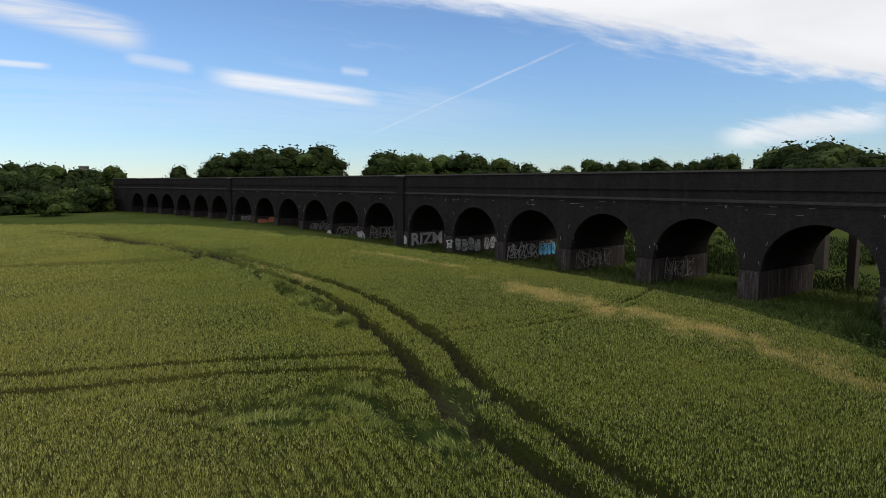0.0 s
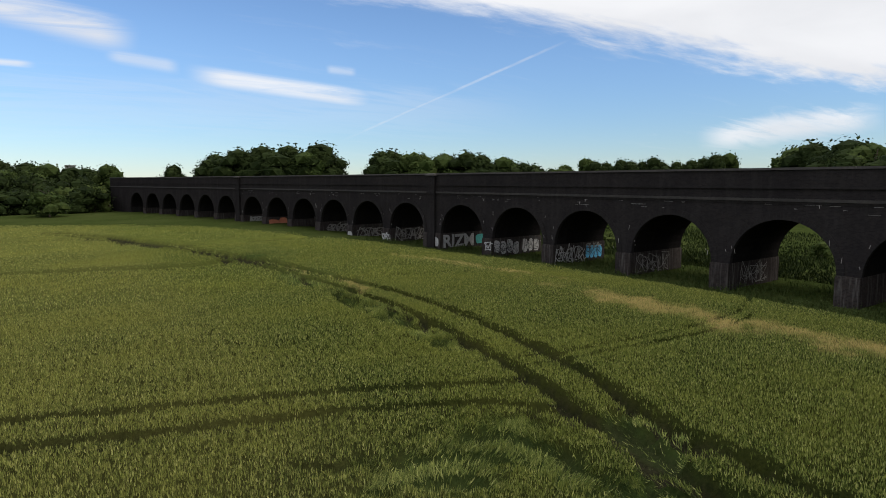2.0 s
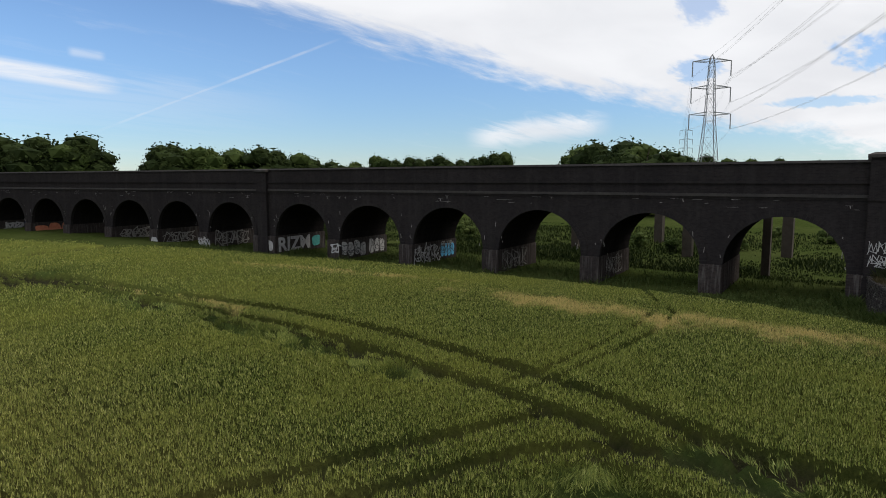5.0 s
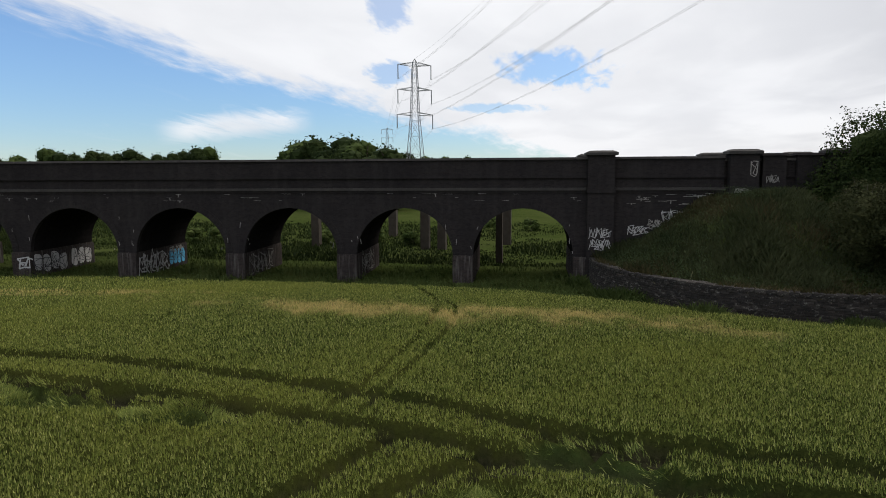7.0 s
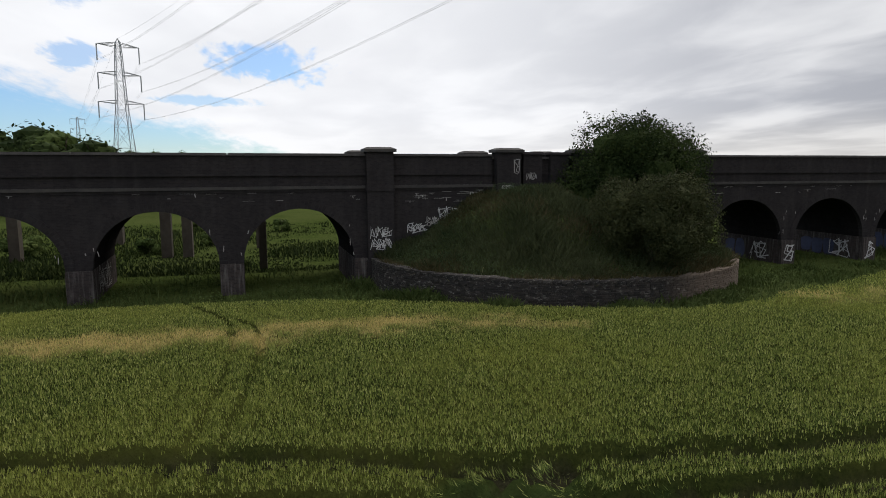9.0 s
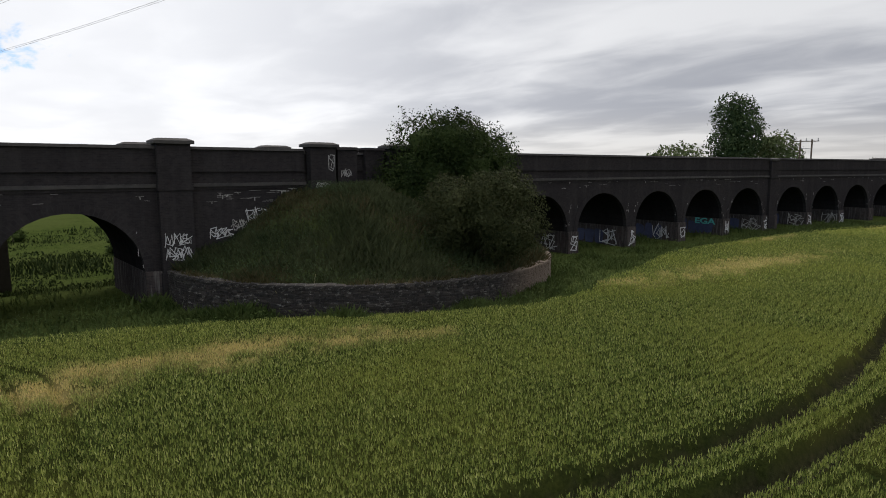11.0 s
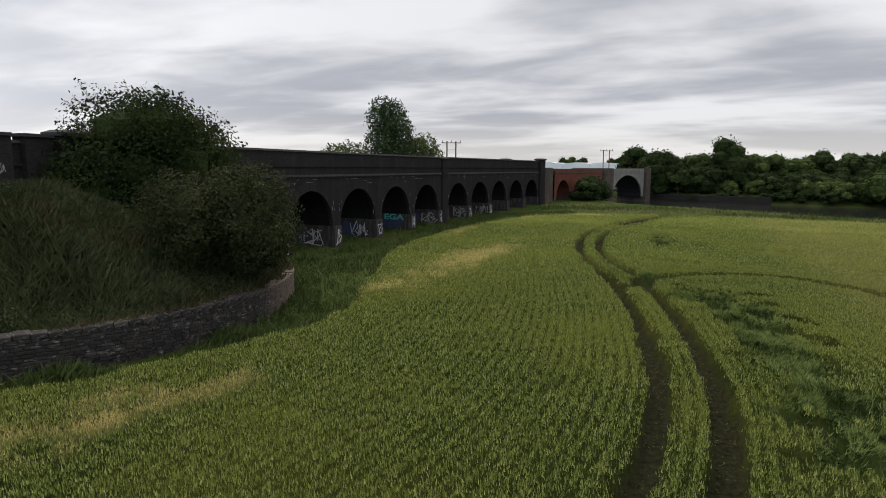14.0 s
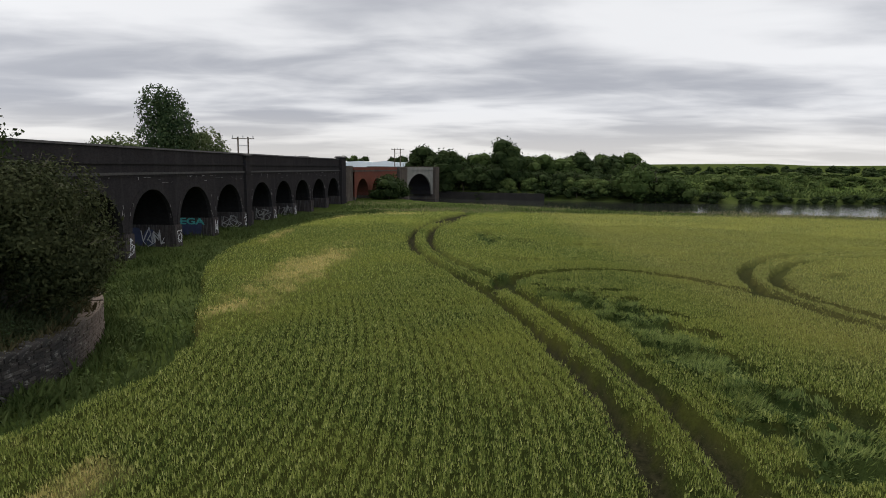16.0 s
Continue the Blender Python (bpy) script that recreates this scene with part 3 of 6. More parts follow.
def crop_state(x, y):
    """Height of the canopy over the ground, and how laid, ripe and bare it is."""
    x, y = np.asarray(x, dtype=float), np.asarray(y, dtype=float)
    rim = line_distance(x, y, CROP_EDGE)
    rim = np.where(inside(x, y, FIELD), rim, -rim)
    grown = smooth01(rim + 0.5 * (vnoise(x, y, 0.8) - 0.5), 0.0, 0.35)
    wob = 0.16 * (vnoise(x, y, 1.1) - 0.5) + 0.10 * (vnoise(x, y, 3.1) - 0.5)
    bare = np.zeros(np.shape(x))
    for pts, half, depth in ((WHEEL_A, 0.39, 1.0), (WHEEL_B, 0.39, 1.0), (SPUR_A, 0.31, 0.95), (SPUR_B, 0.31, 0.95), (BRANCH, 0.70, 0.95), (FAR_CROSS, 0.9, 0.9), (LOOP_A, 0.52, 0.80), (LOOP_B, 0.52, 0.80),
                             (MIDDLE, 0.60, 0.80), (FOOTPATH_A, 0.15, 0.34), (FOOTPATH_B, 0.15, 0.34)):
        d = (line_distance(x, y, pts) + wob) / (1 + 0.9 * smooth01(-40 - y, 0, 18) + 0.8 * smooth01(y, 42, 60))
        bare = np.maximum(bare, depth * (1 - smooth01(d, half * 0.80, half * 1.15)))
    laid = blobs(x, y, LAID)
    ripe = 1.15 * blobs(x, y, RIPE, 1.0, 0.9) * (0.22 + 0.40 * vnoise(x, y, 1.3) + 0.38 * vnoise(x + 31, y, 3.3)) + 0.14 * smooth01(5 - x, 0, 5) * smooth01(6 - y, 0, 10) + 0.08 * smooth01(8 - x, 0, 6) * smooth01(y, 6, 16)
    full = 0.70 + 0.06 * (vnoise(x, y, 0.35) - 0.5) + 0.07 * (vnoise(x, y, 1.7) - 0.5)
    tumble = 0.16 + 0.52 * smooth01(0.62 * vnoise(x + 9, y - 5, 0.62) + 0.38 * vnoise(x, y, 1.6), 0.44, 0.50) + 0.12 * vnoise(x, y, 2.6)
    ring = line_distance(x, y, SPUR_B + [(10.2, 16.5), (9.6, 14)]) + 1.1 * (vnoise(x, y, 0.55) - 0.5)
    swept = 0.13 + 0.48 * smooth01(0.5 + 0.5 * np.sin(2 * math.pi * ring / 1.35 + 2.4), 0.40, 0.62) * (0.55 + 0.45 * vnoise(x, y, 0.9)) + 0.10 * vnoise(x, y, 2.6)
    tumble = np.where((y > 11) & (y < 23), swept, tumble)
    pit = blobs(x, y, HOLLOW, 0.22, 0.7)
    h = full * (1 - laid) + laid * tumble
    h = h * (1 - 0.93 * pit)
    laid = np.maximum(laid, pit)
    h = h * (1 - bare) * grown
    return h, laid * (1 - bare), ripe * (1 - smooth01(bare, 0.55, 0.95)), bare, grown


# ---- ground, river and crop ----
def axis(lo, hi, step, far):
    """Grid lines: even inside lo..hi, then wider and wider out to far."""
    mid_ = list(np.arange(lo, hi + step / 2, step))
    left, right, s = [], [], step
    a, b = lo, hi
    while a > -far or b < far:
        s *= 1.13
        a, b = max(a - s, -far), min(b + s, far)
        left.append(a), right.append(b)
    return np.array(sorted(set(left)) + mid_ + sorted(set(right)))


gx, gy = axis(-70, 75, 2.0, 4600), axis(-200, 180, 2.4, 4600)
GX, GY = np.meshgrid(gx, gy)
GZ = soil_z(GX, GY)
GZ = GZ - 0.35 * np.where(inside(GX, GY, FIELD), smooth01(line_distance(GX, GY, CROP_EDGE), 0.5, 3.0), 0)
nx, ny = len(gx), len(gy)
idx = np.arange(nx * ny).reshape(ny, nx)
quads = np.stack([idx[:-1, :-1], idx[:-1, 1:], idx[1:, 1:], idx[1:, :-1]], -1).reshape(-1, 4)
ground = new("ground", mesh_of("ground", np.stack([GX, GY, GZ], -1).reshape(-1, 3), quads.tolist(), GRASS, smooth=True))
tagged(ground, "rough green meadow and river bank ground", "ground", kind="structure")
lush = ground.data.attributes.new("lush", "FLOAT", "POINT")
lush.data.foreach_set("value", (smooth01(-172 - GY, 0, 20) * smooth01(-30 - GX, 0, 40) * smooth01(340 + GY, 0, 90)).reshape(-1).astype(np.float32))

WATER_Z = -2.7
river = new("water", mesh_of("water", [(x, y, WATER_Z) for x, y in RIVER_NEAR + RIVER_FAR], [tuple(range(len(RIVER_NEAR + RIVER_FAR)))], WATER))
tagged(river, "dark slow river water between grassy banks", "river", kind="structure")

crop = thing("crop_field", "yellow-green standing cereal crop with wheel tracks and laid patches", "crop", kind="stuff")


FLIGHT = [(0, 0), (-4, 14), (0, 21), (15, 20)]


def canopy(x0, x1, y0, y1, step, mat, holes=()):
    xs, ys = np.arange(x0, x1 + step / 2, step), np.arange(y0, y1 + step / 2, step)
    X, Y = np.meshgrid(xs, ys)
    h, laid, ripe, bare, grown = crop_state(X, Y)
    Z = soil_z(X, Y) + (0.70 - 0.04 * laid) * h + 0.012
    Z = np.where(grown < 0.02, Z - 0.3, Z)
    i = np.arange(X.size).reshape(X.shape)
    q = np.stack([i[:-1, :-1], i[:-1, 1:], i[1:, 1:], i[1:, :-1]], -1).reshape(-1, 4)
    keep = grown.reshape(-1)[q].max(1) > 0.02
    for hole in holes:
        cx, cy = X.reshape(-1)[q].mean(1), Y.reshape(-1)[q].mean(1)
        keep &= ~((cx > hole[0]) & (cx < hole[1]) & (cy > hole[2]) & (cy < hole[3]))
    q = q[keep]
    used, back = np.unique(q, return_inverse=True)
    co = np.stack([X, Y, Z], -1).reshape(-1, 3)[used]
    me = mesh_of("canopy", co, back.reshape(-1, 4).tolist(), mat, smooth=True)
    # bare tracks show earth; low hollows get shade put into their colour
    for key, val in (("ripe", 0.5 * ripe), ("wet", 0.55 * laid), ("thin", np.maximum(smooth01(line_distance(X, Y, FLIGHT), 19, 27), smooth01(-4.5 - X, 0, 3))), ("soil_and_shade", np.maximum(smooth01(bare, 0.80, 0.95), 0.55 * smooth01(0.24 - h, 0.0, 0.12)))):
        a = me.attributes.new(key, "FLOAT", "POINT")
        a.data.foreach_set("value", val.reshape(-1)[used].astype(np.float32))
    return part("canopy", me, crop)


NEAR_BED, SOUTH_BED, NORTH_BED, WEST_BED, WIDE_BED = (-12, 34, -44, 64), (-12, 34, -80, -44), (-12, 34, 64, 104), (-36, -12, -44, 4), (-60, 36, -84, 132)
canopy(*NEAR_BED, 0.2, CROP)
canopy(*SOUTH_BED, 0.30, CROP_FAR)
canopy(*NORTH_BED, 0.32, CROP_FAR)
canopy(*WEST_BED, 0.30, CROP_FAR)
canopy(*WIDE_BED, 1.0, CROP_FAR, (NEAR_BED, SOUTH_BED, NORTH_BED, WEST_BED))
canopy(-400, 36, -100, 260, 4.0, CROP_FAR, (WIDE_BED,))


def stems(rng, x0, x1, y0, y1, per_m2, size, mask):
    """Loose ears and leaves over a stretch of the crop, in drilled rows."""
    n = int((x1 - x0) * (y1 - y0) * per_m2)
    x, y = rng.uniform(x0, x1, n), rng.uniform(y0, y1, n)
    row = 0.36
    bed = np.interp(-y, -np.array(WHEEL_A)[:, 1], np.array(WHEEL_A)[:, 0])
    tuft = 0.34
    y = np.where((rng.rand(n) < 0.35) & (y < 14), np.round(y / tuft) * tuft + rng.normal(0, 0.07, n), y)
    x = np.where(rng.rand(n) < np.where(y < 14, 0.72, 0.35), np.round((x - bed) / row) * row + bed + rng.normal(0, 0.055, n), x)
    keep = mask(x, y)
    x, y = x[keep], y[keep]
    h, laid, ripe, bare, grown = crop_state(x, y)
    keep = ((h > 0.07) & (bare < 0.35)) | ((rng.rand(len(x)) < 0.16) & (grown > 0.5))
    keep &= (h > 0.24) | (rng.rand(len(x)) < 0.35)
    x, y, h, laid, ripe, trod = x[keep], y[keep], h[keep], laid[keep], ripe[keep], bare[keep] > 0.35
    n = len(x)
    z = soil_z(x, y)
    swirl = 2 * math.pi * vnoise(x, y, 0.45) * 2
    ears, ripes, wets, soils = [], [], [], []
    for tiller in range(3):
        px_, py_ = x + rng.normal(0, 0.045 * size, n), y + rng.normal(0, 0.045 * size, n)
        heading = np.where(laid > 0.4, swirl + rng.normal(0, 0.6, n), rng.uniform(0, 2 * math.pi, n))
        lean = np.where(laid > 0.4, np.where(h < 0.35, rng.uniform(0.9, 1.5, n), rng.uniform(0.2, 1.0, n)), np.abs(rng.normal(0.08, 0.20, n)))
        lean = np.where(trod, rng.uniform(1.0, 1.5, n), lean)
        length = (0.080 + 0.055 * rng.rand(n)) * size ** 0.75 * (1 + 0.9 * laid) * np.where(trod, 0.75, 1.0)
        foot = z + np.maximum(h - rng.uniform(0.03, 0.15, n) * size ** 0.5, 0.02)
        way = np.stack([np.sin(lean) * np.cos(heading), np.sin(lean) * np.sin(heading), np.cos(lean)], -1)
        face = rng.uniform(0, math.pi, n)
        wide = np.stack([np.cos(face), np.sin(face), np.zeros(n)], -1)
        base = np.stack([px_, py_, foot], -1)
        L, w = length[:, None], ((0.011 + 0.008 * rng.rand(n)) * size)[:, None]
        ears.append(np.stack([base - wide * w, base + way * L * 0.25 + wide * w, base + way * L], 1))
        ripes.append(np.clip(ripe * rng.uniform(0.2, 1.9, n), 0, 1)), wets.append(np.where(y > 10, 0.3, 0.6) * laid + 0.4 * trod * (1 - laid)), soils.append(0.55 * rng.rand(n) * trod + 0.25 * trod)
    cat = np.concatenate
    return part("stems_and_ears", many("stems_and_ears", cat(ears), 3, PLANT, {"ripe": cat(ripes), "wet": cat(wets), "soil_and_shade": cat(soils)}), crop)


NEAR = lambda x, y: (line_distance(x, y, FLIGHT) < 23) & (x > -6)
MID = lambda x, y: ~NEAR(x, y) & (line_distance(x, y, FLIGHT) < 52)
FAR = lambda x, y: (line_distance(x, y, FLIGHT) >= 52) & (y < 128)
rng = np.random.RandomState(11)
stems(rng, -6, 33, -27, 48, 185, 1.0, NEAR)
stems(rng, -34, 34, -54, 76, 48, 1.22, MID)
stems(rng, -60, 34, -76, 128, 9.0, 1.5, FAR)


# broad dark leaves that have grown up through the flattened crop
n = 60000
x, y = rng.uniform(2, 13, n), rng.uniform(-37, 10, n)
h, laid, ripe, bare, grown = crop_state(x, y)
ok = (laid > 0.35) & (bare < 0.3) & (vnoise(x + 3, y, 0.8) + 0.4 * rng.rand(n) > 0.55)
x, y, h = x[ok], y[ok], h[ok]
n = len(x)
u, w = rng.normal(0, 1, (n, 3)), rng.normal(0, 1, (n, 3))
u[:, 2] *= 0.6
mid_ = np.stack([x, y, soil_z(x, y) + 0.80 * h + rng.uniform(0.0, 0.14, n)], -1)
u *= 0.060
w *= 0.045
part("weed_leaves", many("weed_leaves", np.stack([mid_ - u, mid_ + w, mid_ + u, mid_ - w], 1), 4, LEAF_MID), crop, "dark green weed leaves")


# ---- grass and weeds ----
def blades(rng, name, x, y, z, height, width, mat, parent, lean=0.35):
    n = len(x)
    hd = rng.uniform(0, 2 * math.pi, n)
    ln = np.abs(rng.normal(0, lean, n))
    hh = height * rng.uniform(0.5, 1.25, n)
    base = np.stack([x, y, z - 0.03], -1)
    way = np.stack([np.sin(ln) * np.cos(hd), np.sin(ln) * np.sin(hd), np.cos(ln)], -1)
    sd = np.stack([-np.sin(hd), np.cos(hd), np.zeros(n)], -1) * (width * rng.uniform(0.6, 1.3, n))[:, None]
    H = hh[:, None]
    v = np.stack([base - sd, base + sd, base + way * H * 0.6 + sd * 0.8, base + way * H + np.stack([np.cos(hd), np.sin(hd), np.zeros(n)], -1) * H * 0.18], 1)
    return part(name, many(name, v, 4, mat), parent)


margin = thing("grass_margin", "dark green rank grass and weeds along the viaduct foot", "grass", kind="stuff")
n = 105000
x, y = rng.uniform(22, 47, n), rng.uniform(-72, 75, n)
ok = ~inside(x, y, FIELD) & (np.hypot(x - 39.6, y - 3) > 12.9) & ((x < 38) | (rng.rand(n) < 0.4))
x, y = x[ok], y[ok]
tall = 0.16 + 0.45 * vnoise(x, y, 0.3) ** 2 + 0.35 * vnoise(x, y, 0.9) ** 3
blades(rng, "grass_blades", x, y, soil_z(x, y), tall, 0.028, WEED, margin, 0.5)
scrub = thing("meadow_scrub", "tall dark rushes and rough grass behind the viaduct", "grass", kind="stuff")
n = 60000
x, y = 46.6 + 38 * rng.rand(n) ** 1.4, rng.uniform(6, 110, n)
thick = vnoise(x, y, 0.16) * 0.7 + 0.3 * vnoise(x + 7, y, 0.6)
ok = (thick > 0.25) & (rng.rand(n) < 1.25 - (x - 46) / 60)
x, y, thick = x[ok], y[ok], thick[ok]
blades(rng, "rushes", x, y, soil_z(x, y), 0.18 + 0.85 * np.clip(thick - 0.36, 0, 1) ** 0.8, 0.060, RUSH, scrub, 0.35)
bank = thing("river_bank_weeds", "pale dry sedge and green weeds at the field's end", "weeds", kind="stuff")
n = 16000
x = rng.uniform(-150, 34, n)
y = -76 - rng.rand(n) ** 1.5 * 24 + 0.02 * x
ok = ~inside(x, y, FIELD) & ~inside(x, y, RIVER_NEAR + RIVER_FAR)
x, y = x[ok], y[ok]
pale = vnoise(x, y, 0.12) + 0.3 * rng.rand(len(x)) > 0.62
zz = soil_z(x, y)
blades(rng, "sedge", x[pale], y[pale], zz[pale], 0.22 + 0.28 * vnoise(x[pale], y[pale], 0.2) + 0.25 * smooth01(-15 - x[pale], 0, 20), 0.05, SEDGE, bank, 0.4)
blades(rng, "weeds", x[~pale], y[~pale], zz[~pale], 0.18 + 0.45 * vnoise(x[~pale], y[~pale], 0.2), 0.07, WEED, bank, 0.4)

hill = thing("hillside_scrub", "rough green tussocks and brambles on the far river bank", "scrub", kind="stuff")
n = 16000
x, y = rng.uniform(-200, -36, n), -170 - 95 * rng.rand(n) ** 1.3
ok = ~inside(x, y, RIVER_NEAR + RIVER_FAR) & (vnoise(x, y, 0.07) + 0.5 * rng.rand(n) > 0.55)
x, y = x[ok], y[ok]
blades(rng, "tussocks", x, y, soil_z(x, y), 0.5 + 1.3 * vnoise(x, y, 0.1), 0.42, LEAF_SCRUB, hill, 0.5)

# ---- the viaduct ----
BEND, APEX_X, APEX_Y = 0.0015, 39.8, -18.0
PITCH, PITCH_SOUTH, EXTRA, FIRST = 8.16, 8.03, 1.60, 19.80
SPRING, CROWN, HALF = 1.75, 5.00, 3.40
DEPTH, FOOT = 7.1, -0.9
CORNICE, DECK, PARAPET = 6.02, 7.0, 8.22


def along(s, d, z):
    """s metres along the viaduct's face, d metres behind it."""
    a = BEND * (s - APEX_Y)
    return (APEX_X - (1 - math.cos(a)) / BEND + d * math.cos(a), APEX_Y + math.sin(a) / BEND + d * math.sin(a), z)


class Shell:
    def __init__(self):
        self.v, self.f, self.uv = [], [], []

    def sheet(self, rows):
        """rows of (s, d, z, u, v)."""
        k, w = len(self.v), len(rows[0])
        for r in rows:
            for s, d, z, a, b in r:
                self.v.append(along(s, d, z))
                self.uv.append((a, b))
        for i in range(len(rows) - 1):
            for j in range(w - 1):
                p = k + i * w + j
                self.f.append((p, p + 1, p + w + 1, p + w))

    def block(self, s0, s1, d0, d1, z0, z1, n=1, taper=0.0):
        ss = [s0 + (s1 - s0) * i / n for i in range(n + 1)]
        e0, e1 = d0 + taper, d1 - taper
        tt = [s0 + taper + (s1 - s0 - 2 * taper) * i / n for i in range(n + 1)]
        self.sheet([[(s, d0, z0, s, z0) for s in ss], [(t, e0, z1, t, z1) for t in tt]])
        self.sheet([[(t, e1, z1, t, z1) for t in tt], [(s, d1, z0, s, z0) for s in ss]])
        self.sheet([[(t, e0, z1, t, d0) for t in tt], [(t, e1, z1, t, d1) for t in tt]])
        self.sheet([[(s, d1, z0, s, d1) for s in ss], [(s, d0, z0, s, d0) for s in ss]])
        self.sheet([[(s0, d1, z0, d1, z0), (s0, d0, z0, d0, z0)], [(tt[0], e1, z1, d1, z1), (tt[0], e0, z1, d0, z1)]])
        self.sheet([[(s1, d0, z0, d0, z0), (s1, d1, z0, d1, z0)], [(tt[-1], e0, z1, d0, z1), (tt[-1], e1, z1, d1, z1)]])

    def mesh(self, name, mat):
        return mesh_of(name, self.v, self.f, mat, self.uv)


viaduct = thing("railway_viaduct", "long soot-black brick railway viaduct with round arches and graffiti", "viaduct", kind="structure")


def arch_points(c, half=HALF, spring=SPRING, crown=CROWN, n=18):
    return [(c - half * math.cos(math.pi * i / n), spring + (crown - spring) * math.sin(math.pi * i / n)) for i in range(n + 1)]


def bay(c, left, right, mat=BRICK, half=HALF, spring=SPRING, crown=CROWN, top=CORNICE, depth=DEPTH, parent=viaduct, barrel=None):
    """One arch with its spandrels, from left to right along the face."""
    pts = arch_points(c, half, spring, crown)
    w = Shell()
    outline = [(left, spring)] + pts + [(right, spring)]
    w.sheet([[(s, 0, z, s, z) for s, z in outline], [(s, 0, top, s, top) for s, z in outline]])
    w.sheet([[(s, depth, top, s, top) for s, z in outline], [(s, depth, z, s, z) for s, z in outline]])
    run, rows = 0.0, []
    for i, (s, z) in enumerate(pts):
        if i:
            run += math.hypot(s - pts[i - 1][0], z - pts[i - 1][1])
        rows.append((s, z, run))
    vault = Shell()
    vault.sheet([[(s, depth, z, depth, r) for s, z, r in rows], [(s, 0, z, 0, r) for s, z, r in rows]])
    ob = part("arch", w.mesh("arch", mat), parent)
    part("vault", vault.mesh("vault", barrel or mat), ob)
    ring = Shell()
    outer = arch_points(c, half + 0.46, spring - 0.02, crown + 0.44)
    inner = arch_points(c, half - 0.015, spring, crown - 0.015)
    rows = [(a, b, i * 0.24) for i, (a, b) in enumerate(zip(outer, inner))]
    ring.sheet([[(b[0], -0.05, b[1], 0, r) for a, b, r in rows], [(a[0], -0.05, a[1], 0.45, r) for a, b, r in rows]])
    ring.sheet([[(a[0], -0.05, a[1], 0.45, r) for a, b, r in rows], [(a[0], 0.01, a[1], 0.5, r) for a, b, r in rows]])
    ring.sheet([[(b[0], 0.3, b[1], 0.3, r) for a, b, r in rows], [(b[0], -0.05, b[1], 0, r) for a, b, r in rows]])
    part("arch_ring", ring.mesh("arch_ring", mat), parent)


def courses(s0, s1, d_front=0.0, tall=PARAPET, parent=viaduct, mat=BRICK):
    """Cornice, parapet and coping over one bay, front and back."""
    n = 3
    low = Shell()
    low.block(s0, s1, d_front - 0.06, DEPTH + 0.06, CORNICE, CORNICE + 0.16, n)
    part("string_course", low.mesh("string_course", mat), parent)
    mid_ = Shell()
    mid_.block(s0, s1, d_front - 0.14, DEPTH + 0.14, CORNICE + 0.16, CORNICE + 0.34, n)
    part("cornice", mid_.mesh("cornice", COPING), parent)
    body = Shell()
    body.block(s0, s1, d_front + 0.02, DEPTH - 0.02, CORNICE + 0.34, DECK, n)
    part("deck_edge", body.mesh("deck_edge", mat), parent)
    for a, b, c_, e in ((d_front - 0.07, d_front + 0.45, d_front - 0.10, d_front + 0.48), (DEPTH - 0.45, DEPTH + 0.07, DEPTH - 0.48, DEPTH + 0.10)):
        p = Shell()
        p.block(s0, s1, a - 0.05, b + 0.05, DECK, DECK + 0.13, n)
        p.block(s0, s1, a + 0.09, b - 0.09, DECK + 0.13, tall, n)
        part("parapet", p.mesh("parapet", mat), parent)
        q = Shell()
        q.block(s0, s1, c_, e, tall, tall + 0.15, n, 0.05)
        part("coping", q.mesh("coping", COPING), parent)
    g = Shell()
    g.sheet([[(s0, d_front + 0.36, DECK + 0.05, s0, 0), (s1, d_front + 0.36, DECK + 0.05, s1, 0)], [(s0, DEPTH - 0.36, DECK + 0.05, s0, 4), (s1, DEPTH - 0.36, DECK + 0.05, s1, 4)]])
    part("trackbed", g.mesh("trackbed", BALLAST), parent)


PIER_BRICK = brickwork("streaked_pier_brick", ((0.034, 0.029, 0.029), (0.055, 0.044, 0.041), (0.024, 0.021, 0.023), (0.165, 0.158, 0.150)), (0.055, 0.05, 0.048), 0.5, 0.235, 0.085, (7.0, 7.0, 0.5))


# brick of the vault undersides, darker than the faces
VAULT_BRICK = brickwork("black_vault_brick", ((0.013, 0.012, 0.0125), (0.019, 0.017, 0.017), (0.010, 0.0095, 0.010), (0.024, 0.022, 0.022)), (0.018, 0.017, 0.017))


def pier(s0, s1):
    w = Shell()
    w.block(s0, s1, 0, DEPTH, FOOT, SPRING, 1)
    ob = part("pier", w.mesh("pier", PIER_BRICK), viaduct)
    f = Shell()
    f.block(s0 - 0.02, s1 + 0.02, -0.20, DEPTH + 0.20, FOOT, 1.56, 1)
    f.block(s0 - 0.02, s1 + 0.02, -0.20, DEPTH + 0.20, 1.56, 1.72, 1, 0.018)
    part("plinth", f.mesh("plinth", PIER_BRICK), ob)


